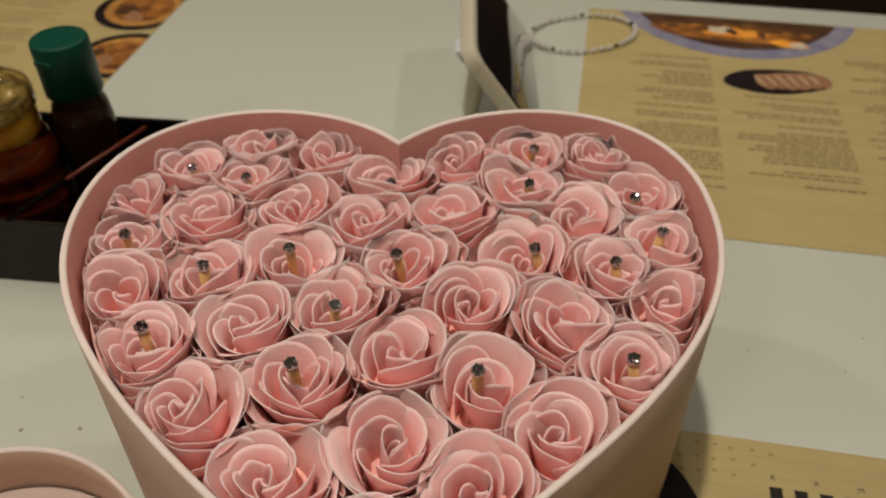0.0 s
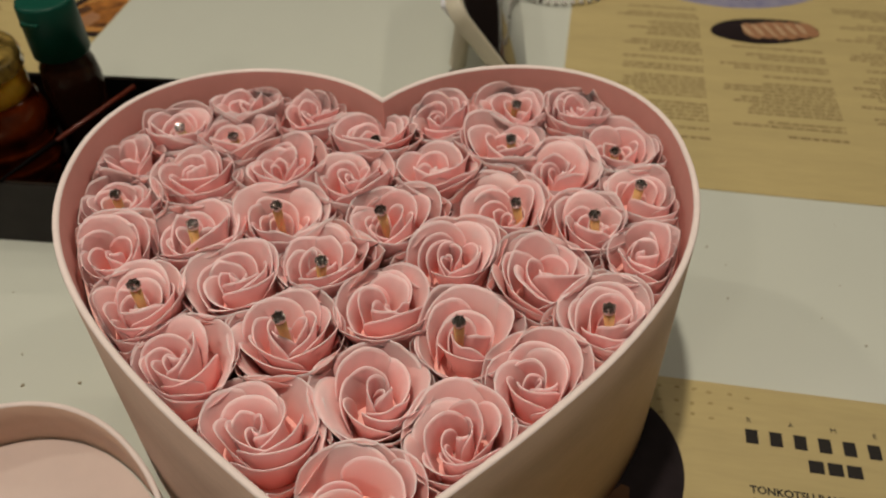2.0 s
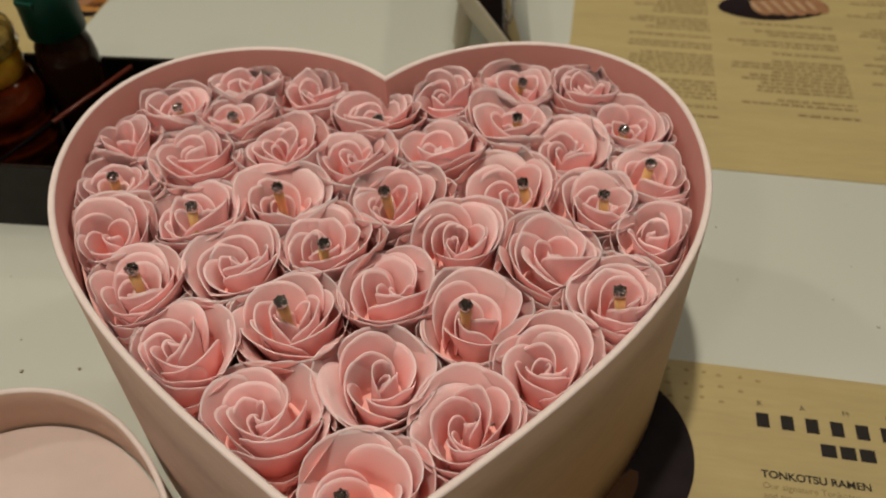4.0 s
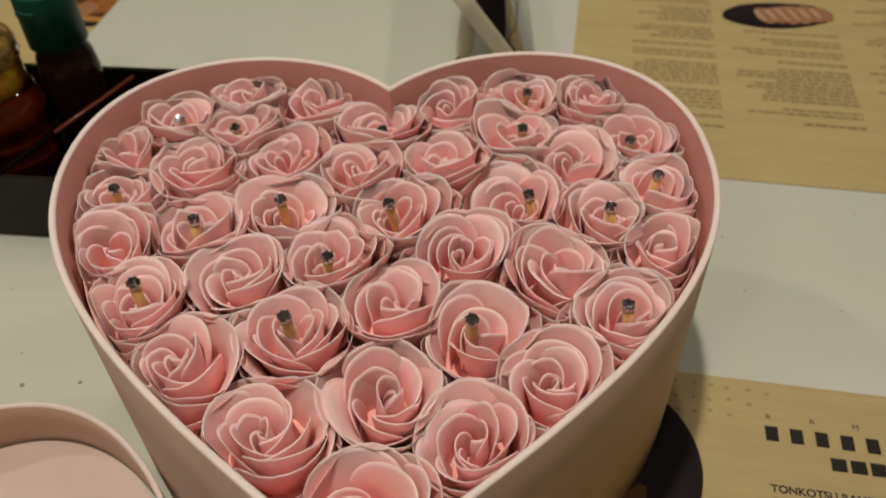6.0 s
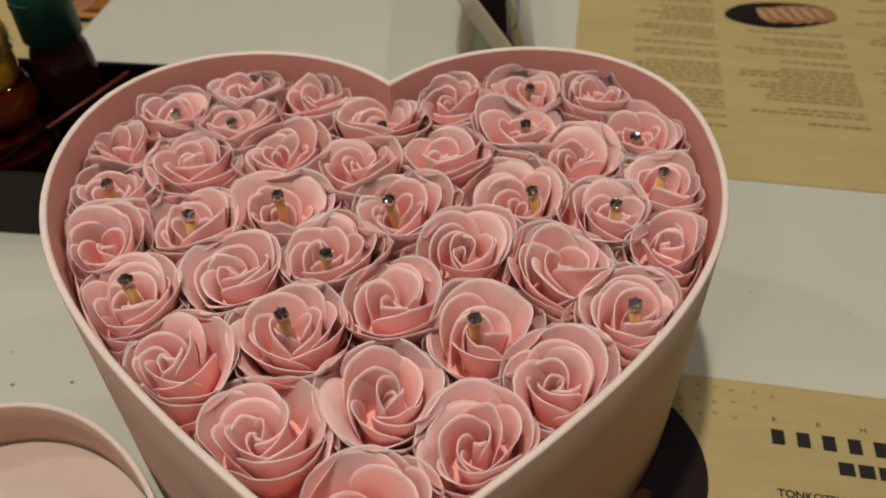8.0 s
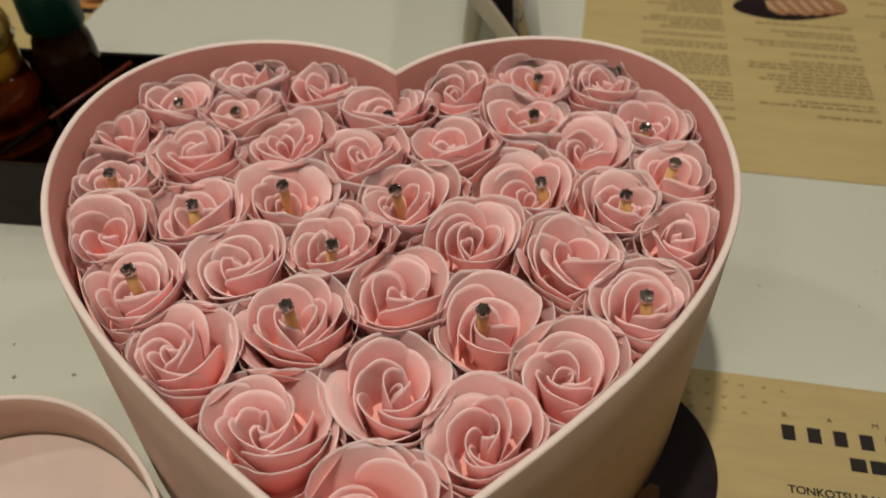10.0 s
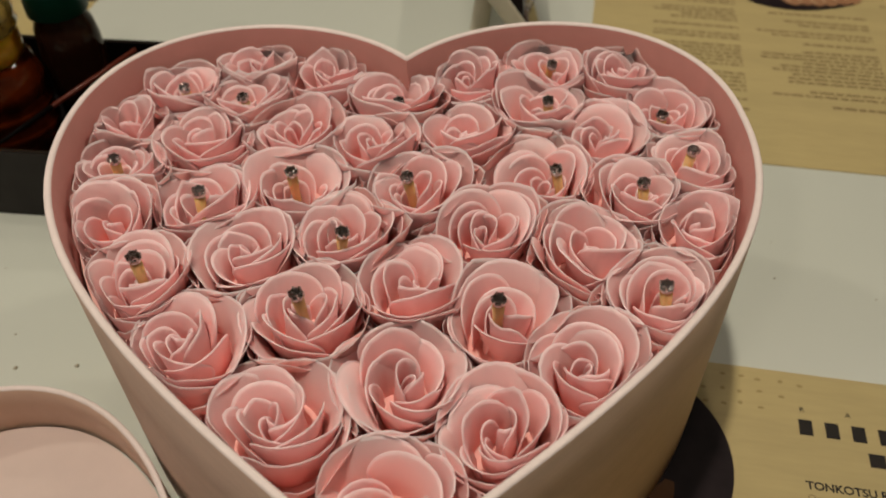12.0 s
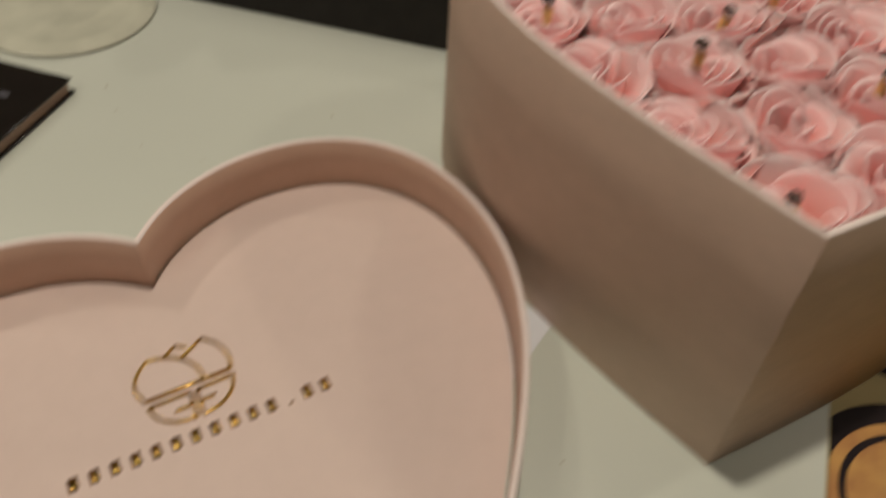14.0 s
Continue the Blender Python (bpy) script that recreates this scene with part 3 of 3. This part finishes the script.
# ---- the printed menus ----
def clipped_disc(cx, cy, r, z, left=None, far=None, n=56, r_in=0.0, thick=0.00005):
    """A printed disc (or ring) that ends at the sheet's left or far edge."""
    def ring(rad):
        pts = []
        for k in range(n):
            x, y = cx + rad * math.cos(math.tau * k / n), cy + rad * math.sin(math.tau * k / n)
            pts.append((max(x, left) if left is not None else x, min(y, far) if far is not None else y))
        return pts
    bm = bmesh.new()
    outer = [bm.verts.new((x, y, z)) for x, y in ring(r)]
    if r_in:
        inner = [bm.verts.new((x, y, z)) for x, y in ring(r_in)]
        for k in range(n):
            bm.faces.new((outer[k], outer[(k + 1) % n], inner[(k + 1) % n], inner[k]))
    else:
        bm.faces.new(outer)
    return bm


def blob(cx, cy, rx, ry, z, seed, n=28, rough=0.25, turn=0.0):
    rng = random.Random(seed)
    p = [rng.uniform(0, 6) for _ in range(3)]
    bm = bmesh.new()
    vs = []
    for k in range(n):
        a = math.tau * k / n
        s = 1 + rough * (0.5 * math.sin(2 * a + p[0]) + 0.3 * math.sin(3 * a + p[1]) + 0.3 * math.sin(5 * a + p[2]))
        x, y = rx * s * math.cos(a), ry * s * math.sin(a)
        c, d = math.cos(turn), math.sin(turn)
        vs.append(bm.verts.new((cx + c * x - d * y, cy + d * x + c * y, z)))
    bm.faces.new(vs)
    return bm


def crescent(cx, cy, r0, r1, a0, a1, z, n=30):
    """A printed sickle, widest in its middle."""
    bm = bmesh.new()
    pairs = []
    for k in range(n + 1):
        t = k / n
        a = radians(a0 + (a1 - a0) * t)
        mid, half = (r0 + r1) / 2, (r1 - r0) / 2 * math.sin(math.pi * (0.08 + 0.84 * t)) * (1 + 0.25 * math.sin(9 * t))
        pairs.append([bm.verts.new((cx + q * math.cos(a), cy + q * math.sin(a), z)) for q in (mid - half, mid + half)])
    for p, q in zip(pairs, pairs[1:]):
        bm.faces.new((p[0], p[1], q[1], q[0]))
    return bm


def text_bars(rows, z, height, seed, right=False):
    """Lines of unreadable print as rows of short bars; rows: (left, right, y)."""
    rng = random.Random(seed)
    bm = bmesh.new()
    for x0, x1, y in rows:
        x, end = x0, x1 - rng.uniform(0, 0.25) * (x1 - x0)
        if right:
            x, end = x1 - (end - x0), x1
        while x < end:
            w = min(rng.uniform(0.002, 0.009), end - x)
            q = [bm.verts.new(c) for c in ((x, y, z), (x + w, y, z), (x + w, y + height, z), (x, y + height, z))]
            bm.faces.new(q)
            x += w + 0.0013
    return bm


def words(text, x, y, z, size, m, material, parent, name="printed_word", heavy=0.0):
    """Readable print, set in the built-in font."""
    cu = bpy.data.curves.new(name, "FONT")
    cu.body, cu.size, cu.extrude, cu.offset = text, size, 0.00002, heavy
    tmp = bpy.data.objects.new(name, cu)
    me = bpy.data.meshes.new_from_object(tmp)
    bpy.data.objects.remove(tmp)
    me.materials.append(material)
    ob = new(name, me)
    ob.parent = parent
    ob.matrix_basis = Matrix.Translation((x, y, z)) @ m
    return ob


Z1, Z2, Z3, Z4 = 0.0006, 0.0008, 0.0010, 0.0012
MENU_GROUP = "printed paper menus"

# the menu across the table, facing the other seat
menu = thing("paper_menu", "tan printed paper menu with a blue bowl picture", "menu", TURNED, MENU_GROUP)
part("sheet", box(-0.054, 0.871, 0.0001, 0.40, 1.190, 0.0005), MENU, menu, smooth=False)
part("bowl_picture", clipped_disc(0.078, 1.222, 0.108, Z1, far=1.189), RIM_BLUE, menu, "picture of a bowl with a blue rim")
part("soup_picture", clipped_disc(0.078, 1.222, 0.092, Z2, far=1.1885), BROTH, menu, "picture of dark soup")
part("noodle_picture", blob(0.070, 1.160, 0.060, 0.018, Z2 + 0.0001, 8), SOUP, menu)
part("yolk_picture", blob(0.075, 1.160, 0.024, 0.010, Z3, 3), EGG, menu)
part("yolk_picture", blob(0.062, 1.164, 0.010, 0.008, Z3 + 0.0001, 4), LABEL, menu, "picture of pale egg white")
part("yolk_picture", blob(0.118, 1.146, 0.017, 0.007, Z3, 5), EGG, menu)
part("yolk_picture", blob(0.126, 1.144, 0.008, 0.005, Z3 + 0.0001, 6), LABEL, menu, "picture of pale egg white")
for k in range(9):
    part("garnish_picture", blob(0.022 + 0.0125 * k, 1.166 - 0.0012 * k + 0.010 * (k % 2), 0.0055, 0.0042, Z3 + 0.0002 + 0.00002 * k, 160 + k, turn=1.3 * k), (NOODLE_DIM, BROTH, SOUP)[k % 3], menu)
part("plate_picture", blob(0.101, 1.079, 0.042, 0.0205, Z1, 7, rough=0.06, turn=0.16), BOWL, menu, "picture of a dark oval plate")
for k in range(6):
    mx, my = 0.092 + 0.0085 * k, 1.077 + 0.0014 * k
    part("meat_picture", blob(mx, my, 0.0078, 0.0145 - 0.0010 * abs(k - 2.5), Z2 + 0.0001 * k, 20 + k, rough=0.1, turn=0.40), MEAT, menu, "picture of sliced meat")
    part("fat_picture", blob(mx - 0.0045, my + 0.001, 0.0016, 0.0120 - 0.0010 * abs(k - 2.5), Z2 + 0.00005 + 0.0001 * k, 40 + k, rough=0.2, turn=0.40), MEAT_FAT, menu, "picture of a pale rind of fat")
for n, (x0, x1, y0, y1) in enumerate([(-0.018, 0.050, 0.935, 1.115), (0.062, 0.142, 0.945, 1.052), (0.155, 0.235, 0.945, 1.130), (0.25, 0.33, 0.935, 1.13)]):
    rows, y = [], y0
    step = random.Random(40 + n)
    while y < y1:
        rows.append((x0 + (0.02 if step.random() < 0.3 else 0.0), x1, y))
        y += 0.0048 if step.random() < 0.72 else 0.0105
    part("print_column", text_bars(rows, Z1, 0.0023, 50 + n, True), INK_SOFT, menu)
    part("print_heading", text_bars([(x1 - 0.045, x1, y0 - 0.011)], Z1, 0.0026, 60 + n, True), INK_SOFT, menu)

# the menu on this side, partly under the box
menu = thing("paper_menu", "tan printed paper menu with black bowl pictures under the box", "menu", TURNED, MENU_GROUP)
part("sheet", box(-0.052, 0.398, 0.0001, 0.40, 0.717, 0.0004), MENU, menu, smooth=False)
for cx, cy, r, seed in ((-0.028, 0.661, 0.051, 1), (-0.015, 0.551, 0.047, 2)):
    part("bowl_picture", clipped_disc(cx, cy, r, 0.00044, left=-0.0515), BOWL, menu, "picture of a black ramen bowl")
    if seed == 1:
        part("noodle_picture", crescent(cx - 0.004, cy - 0.002, 0.022, 0.036, 215, 345, 0.00047), NOODLE_DIM, menu, "picture of brown noodles")
        for k in range(7):
            part("meat_picture", blob(cx + 0.010 + 0.006 * (k % 3) - 0.004, cy - 0.016 + 0.009 * (k // 2), 0.004, 0.0025, 0.0005 + 0.00002 * k, 130 + k, turn=0.7 * k), BROTH, menu)
    else:
        part("noodle_picture", clipped_disc(cx, cy, r * 0.80, 0.00047, left=-0.0513, r_in=r * 0.70), NOODLE, menu, "picture of orange broth")
        part("soup_picture", clipped_disc(cx, cy, r * 0.64, 0.00047, left=-0.0513), NOODLE, menu)
        part("meat_picture", blob(cx + 0.004, cy - 0.004, 0.018, 0.013, 0.0005, 141), SOUP, menu)
spots = bmesh.new()
rng = random.Random(5)
for k in range(30):
    gx, gy = k % 6, k // 6
    if gx + 1.4 * gy < 6 and gy < 3:
        join(spots, blob(0.012 + 0.0085 * gx + rng.uniform(-0.001, 0.001), 0.7105 - 0.0075 * gy + rng.uniform(-0.001, 0.001), 0.0013, 0.0009, 0.00045, 70 + k, 10))
part("print_spots", spots, SPOT, menu)
for k, ch in enumerate("RAMEN"):
    words(ch, 0.0535 + 0.0195 * k, 0.6955, 0.00045, 0.0040, Matrix(), INK, menu)
for k in range(8):
    x = 0.0525 + 0.0112 * k
    part("letter_bar", box(x, 0.6835, 0.0004, x + 0.0058, 0.6915, 0.00046), INK, menu, smooth=False)
for k in range(3):
    x = 0.0800 + 0.0085 * k
    part("letter_bar", box(x, 0.6718, 0.0004, x + 0.0068, 0.6785, 0.00046), INK, menu, smooth=False)
words("TONKOTSU RAMEN", 0.0520, 0.6572, 0.00045, 0.0052, Matrix(), INK, menu, heavy=0.00014)
words("Our signature Tonkotsu", 0.0520, 0.6518, 0.00045, 0.0042, Matrix(), INK_SOFT, menu)
words("and simm", 0.0520, 0.6470, 0.00045, 0.0042, Matrix(), INK_SOFT, menu)
part("print_column", text_bars([(0.052, 0.11, 0.640 - 0.0048 * k) for k in range(30)] + [(0.13, 0.20, 0.652 - 0.0048 * k) for k in range(32)], 0.00045, 0.0017, 81), INK_SOFT, menu)

# the menu at the far side, behind the bottles
menu = thing("paper_menu", "tan printed paper menu with two ramen pictures", "menu", TURNED, MENU_GROUP)
part("sheet", box(-0.886, 0.871, 0.0001, -0.432, 1.190, 0.0004), MENU, menu, smooth=False)
for cx, cy, r in ((-0.462, 1.118, 0.045), (-0.440, 1.030, 0.040)):
    cx = min(cx, -0.432 - 0.002)
    part("bowl_picture", blob(cx - 0.004, cy, r * 0.8, r, 0.00044, int(cy * 100), rough=0.02) if cx + r < -0.433 else prism([(min(cx + r * math.cos(math.tau * k / 48), -0.4325), cy + r * math.sin(math.tau * k / 48)) for k in range(48)], 0.00042, 0.00044), BOWL, menu, "picture of a dark ramen bowl", False)
    part("noodle_picture", prism([(min(cx + 0.8 * r * math.cos(math.tau * k / 48), -0.4326), cy + 0.8 * r * math.sin(math.tau * k / 48)) for k in range(48)], 0.00045, 0.00047), NOODLE, menu, "", False)
    part("soup_picture", prism([(min(cx + 0.62 * r * math.cos(math.tau * k / 48), -0.4327), cy + 0.62 * r * math.sin(math.tau * k / 48)) for k in range(48)], 0.00048, 0.0005), SOUP, menu, "", False)
for k, (x, y) in enumerate(((-0.452, 1.128), (-0.470, 1.112), (-0.458, 1.100), (-0.450, 1.040), (-0.462, 1.026), (-0.446, 1.016))):
    part("meat_picture", blob(x - 0.006, y, 0.012, 0.008, 0.00052 + 0.00002 * k, 150 + k, turn=k), (SOUP, BROTH, MEAT)[k % 3], menu)
part("print_column", text_bars([(-0.62, -0.53, 0.90 + 0.0055 * k) for k in range(48) if k % 6], 0.00045, 0.0017, 91), INK_SOFT, menu)
part("print_column", text_bars([(-0.76, -0.66, 0.90 + 0.0055 * k) for k in range(48) if k % 5], 0.00045, 0.0017, 92), INK_SOFT, menu)

menu = thing("paper_menu", "tan printed paper menu beside the glass dish", "menu", TURNED, MENU_GROUP)
part("sheet", box(-0.99, 0.50, 0.0001, -0.545, 0.855, 0.0004), MENU, menu, smooth=False)
part("print_column", text_bars([(-0.70, -0.60, 0.56 + 0.0055 * k) for k in range(48) if k % 5], 0.00045, 0.0017, 93), INK_SOFT, menu)

# ---- the condiment tray ----
tray_m = pose(-0.322, 0.821, 0, 0, 0, -6.2)


def tray_outline(inset):
    i = inset
    w, d, c = 0.200, 0.113, 0.016
    return [(i, c * 0 + i), (w - i, i), (w - i, d - i), (-c + i, d - i), (-c + i, c + i * 0.4), (i * 0.4, i)]


tray = thing("condiment_tray", "matt black rectangular condiment tray with cut corners", "tray", tray_m)
bm = bmesh.new()
levels = [(0.0, 0.0005), (0.0, 0.0455), (0.0006, 0.046), (0.0024, 0.046), (0.003, 0.0455), (0.003, 0.0005)]
rings = [[bm.verts.new((x, y, z)) for x, y in tray_outline(i)] for i, z in levels]
for a, b in zip(rings, rings[1:] + rings[:1]):
    for k in range(6):
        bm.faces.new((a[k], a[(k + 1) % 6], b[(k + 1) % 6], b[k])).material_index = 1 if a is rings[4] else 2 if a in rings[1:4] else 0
part("tray_wall", bm, [TRAY, TRAY_SHADE, GLOSS], tray, smooth=False)
part("tray_floor", prism(tray_outline(0.0031), 0.0006, 0.0040), TRAY_SHADE, tray, smooth=False)

holder = thing("napkin_holder", "glossy black plastic napkin holder beside the tray", "napkin holder", pose(-0.345, 0.842, 0, 0, 0, -7.5))
part("holder_body", box(-0.16, 0.0, 0.0005, -0.004, 0.08, 0.075, 0.003, 3), GLOSS, holder)
part("base_plate", box(-0.162, -0.003, 0.0004, -0.002, 0.082, 0.006, 0.001), TRAY, holder)


def capped_bottle(m, body, label, wide, high, cap_at, cap_label, paper=False):
    b = thing("sauce_bottle", label, "bottle", m, "bottles in the tray")
    s = wide
    part("bottle_body", lathe([(0, 0), (s * 0.92, 0), (s, 0.003), (s, cap_at * 0.78), (s * 0.93, cap_at * 0.90), (s * 0.80, cap_at * 0.97), (s * 0.80, cap_at + 0.004), (0, cap_at + 0.004)]), body, b)
    cap = part("cap", lathe([(s * 0.84, cap_at), (s * 0.95, cap_at + 0.0005), (s * 0.93, high - 0.002), (s * 0.90, high - 0.0006), (s * 0.84, high), (s * 0.3, high - 0.0006), (0, high - 0.0006)]), GREEN, b, cap_label)
    part("tab", box(-0.006, -s * 0.99, high - 0.011, 0.006, -s * 0.80, high - 0.008, 0.0006), GREEN, cap)
    if paper:
        band = bmesh.new()
        n = 24
        ring = [[band.verts.new(((s + 0.0003) * math.cos(a), (s + 0.0003) * math.sin(a), z)) for a in (radians(200 + 90 * k / n) for k in range(n + 1))] for z in (0.022, cap_at * 0.74)]
        for k in range(n):
            band.faces.new((ring[0][k], ring[0][k + 1], ring[1][k + 1], ring[1][k]))
        part("paper_label", band, LABEL, b, "cream paper label")
    return b


capped_bottle(pose(-0.2005, 0.888, 0.0045, 0, 0, -20), SOY, "dark soy sauce bottle with a green flip cap", 0.0175, 0.114, 0.080, "dark green flip cap")
capped_bottle(pose(-0.2915, 0.853, 0.0045, 0, 0, 15), PEPPER, "ground pepper bottle with a green cap and label", 0.0205, 0.108, 0.074, "green cap", True)
capped_bottle(pose(-0.2665, 0.902, 0.0045, 0, 0, 40), PEPPER, "brown seasoning bottle with a dark cap", 0.0120, 0.100, 0.074, "dark green cap")

jar = thing("chili_oil_jar", "glass jar of red chili oil with a clear glass lid", "jar", pose(-0.2420, 0.866, 0.0045) @ Matrix.Diagonal((1.0, 1.0, 1.075, 1.0)), "bottles in the tray")
part("jar_body", lathe([(0, 0), (0.0255, 0), (0.0278, 0.004), (0.0266, 0.012), (0.0266, 0.015), (0.0283, 0.018), (0.0283, 0.021), (0.0268, 0.024), (0.0268, 0.027), (0.0287, 0.030), (0.0287, 0.033), (0.0270, 0.036), (0.0270, 0.038), (0.0288, 0.041), (0.0285, 0.046), (0.0258, 0.055), (0.0238, 0.060), (0, 0.060)]),
     CHILI, jar, "ribbed glass body full of dark red chili oil")
part("neck", lathe([(0, 0.0602), (0.0237, 0.0602), (0.0240, 0.064), (0.0236, 0.0735), (0, 0.0735)]), OIL, jar, "glass neck with amber oil")
part("glass_lid", lathe([(0, 0.0800), (0.0190, 0.0795), (0.0205, 0.0745), (0.0245, 0.0740), (0.0260, 0.0765), (0.0248, 0.0795), (0.0260, 0.083), (0.0240, 0.088), (0.0160, 0.0925), (0.0085, 0.0945),
                         (0.0066, 0.097), (0.0095, 0.102), (0.0085, 0.108), (0, 0.110)]), CLEAR_WARM, jar, "heavy clear glass lid with a knob")

stick = thing("chopstick", "dark red wooden chopstick lying across the tray", "chopstick", group="chopsticks in the tray")
# This end is painted black to vanish in the tray's shade.
part("dark_end", tube([(-0.2235, 0.8100, 0.0470), (-0.2030, 0.8470, 0.0477)], [0.0009, 0.0014], 8), STICK_HIDDEN, stick, "black end added where the stick is lost in shade")
part("stick", tube([(-0.2030, 0.8470, 0.0477), (-0.1875, 0.8750, 0.0477), (-0.1715, 0.9040, 0.0478)], [0.0014, 0.0015, 0.0016], 8), RED_WOOD, stick)

# ---- phone, bracelet ----
ax = Vector((0.0203, 0.9998, 0)).normalized()
side = Vector((-0.575, 0.012, 0.818)).normalized()
ax = (ax - side * ax.dot(side)).normalized()
face = ax.cross(side)
if face.z < 0:
    face = -face
phone_m = Matrix((( *[ax.x], side.x, face.x, 0.089), (ax.y, side.y, face.y, 0.950), (ax.z, side.z, face.z, 0.006), (0, 0, 0, 1)))


def rounded(x0, y0, x1, y1, r, n=8):
    pts = []
    for cx, cy, a in ((x1 - r, y1 - r, 0), (x0 + r, y1 - r, 90), (x0 + r, y0 + r, 180), (x1 - r, y0 + r, 270)):
        pts += [(cx + r * math.cos(radians(a + 90 * k / n)), cy + r * math.sin(radians(a + 90 * k / n))) for k in range(n + 1)]
    return pts


phone = thing("smartphone", "black smartphone in a cream case propped on its side", "phone", phone_m)
part("case", prism(rounded(-0.003, -0.0012, 0.163, 0.089, 0.014), -0.0105, 0.0008, 0.002, 3), CREAM, phone, "cream silicone case")
part("screen", prism(rounded(0.0, -0.0004, 0.1595, 0.0835, 0.0125), 0.0004, 0.0016, 0.0004), SCREEN, phone, "glossy black screen")
part("kickstand", tube([(0.020, 0.066, -0.010), (0.020, 0.040, -0.034), (0.020, 0.034, -0.040)], 0.006, 10), CREAM, phone, "cream folding stand")
part("tab", box(0.014, 0.076, -0.016, 0.032, 0.087, -0.009, 0.002), WHITE_PAPER, phone, "white plastic tab")

bracelet = thing("bead_bracelet", "pearl bead bracelet with dark spacers on the menu", "bracelet")
pearl_me = finish(lathe([(0.0026 * math.sin(math.pi * k / 10), -0.0026 * math.cos(math.pi * k / 10)) for k in range(11)], 16), "bead", PEARL)
spacer_me = finish(lathe([(0.0021 * math.sin(math.pi * k / 8), -0.0021 * math.cos(math.pi * k / 8)) for k in range(9)], 12), "spacer", DARK_BEAD)
for k in range(40):
    a = math.tau * k / 40
    bead = new("bead", spacer_me if k % 8 == 3 else pearl_me)
    bead.parent = bracelet
    bead.location = (0.141 + 0.0455 * math.cos(a) + 0.010 * math.sin(a), 1.126 + 0.0345 * math.sin(a), 0.0033)

# ---- left of the lid ----
dish = thing("glass_dish", "small clear glass dish lying on the white table", "dish", pose(-0.384, 0.788, 0.0004))
part("dish_body", lathe([(0, 0), (0.038, 0), (0.042, 0.0004), (0.0520, 0.0001), (0.0532, 0.0007), (0.0524, 0.0016), (0.0500, 0.0012), (0.046, 0.0020), (0.040, 0.0027), (0.037, 0.0016), (0.022, 0.0013), (0.020, 0.0017), (0.018, 0.0012), (0, 0.0012)], 64), THIN_CLEAR, dish)

book = thing("black_booklet", "closed black booklet with brown page edges", "booklet", pose(-0.339, 0.7105, 0, 0, 0, -7.5))
part("cover", box(-0.16, -0.22, 0.0085, 0.0, 0.0, 0.0098, 0.0004), GLOSS, book, "black cover")
part("page_block", box(-0.158, -0.218, 0.0018, -0.002, -0.002, 0.0085), PAGES, book, "brown page edges", False)
part("back_cover", box(-0.16, -0.22, 0.0006, 0.0, 0.0, 0.0018, 0.0003), GLOSS, book, "black back cover")
part("print_bars", text_bars([(-0.042, -0.018, -0.027), (-0.05, -0.024, -0.034)], 0.00985, 0.003, 7), FADED, book)

slip = thing("paper_slip", "small white paper slip under the lid", "paper", pose(-0.063, 0.606, 0, 0, 0, -22))
part("sheet", box(-0.045, -0.05, 0.00004, 0.0, 0.0, 0.0003), WHITE_PAPER, slip, smooth=False)

crumbs = random.Random(9)
for k in range(26):
    x, y = (crumbs.uniform(-0.33, -0.14), crumbs.uniform(0.66, 0.80)) if k < 12 else (crumbs.uniform(-0.06, 0.05), crumbs.uniform(0.46, 0.60)) if k < 18 else (crumbs.uniform(0.18, 0.3), crumbs.uniform(0.72, 0.82))
    s = crumbs.uniform(0.0003, 0.0008)
    if k < 2:
        x, y, s = ((-0.160, 0.704), (-0.189, 0.703))[k] + (0.0011,)
    c = thing("crumb", "tiny dry crumb on the white table", "crumb", pose(x, y, 0.0002, 0, 0, crumbs.uniform(0, 360)), "crumbs on the table")
    part("crumb_body", lathe([(0, 0), (s, s * 0.15), (s * 0.8, s * 0.4), (0, s * 0.55)], 7), CRUMB, c)
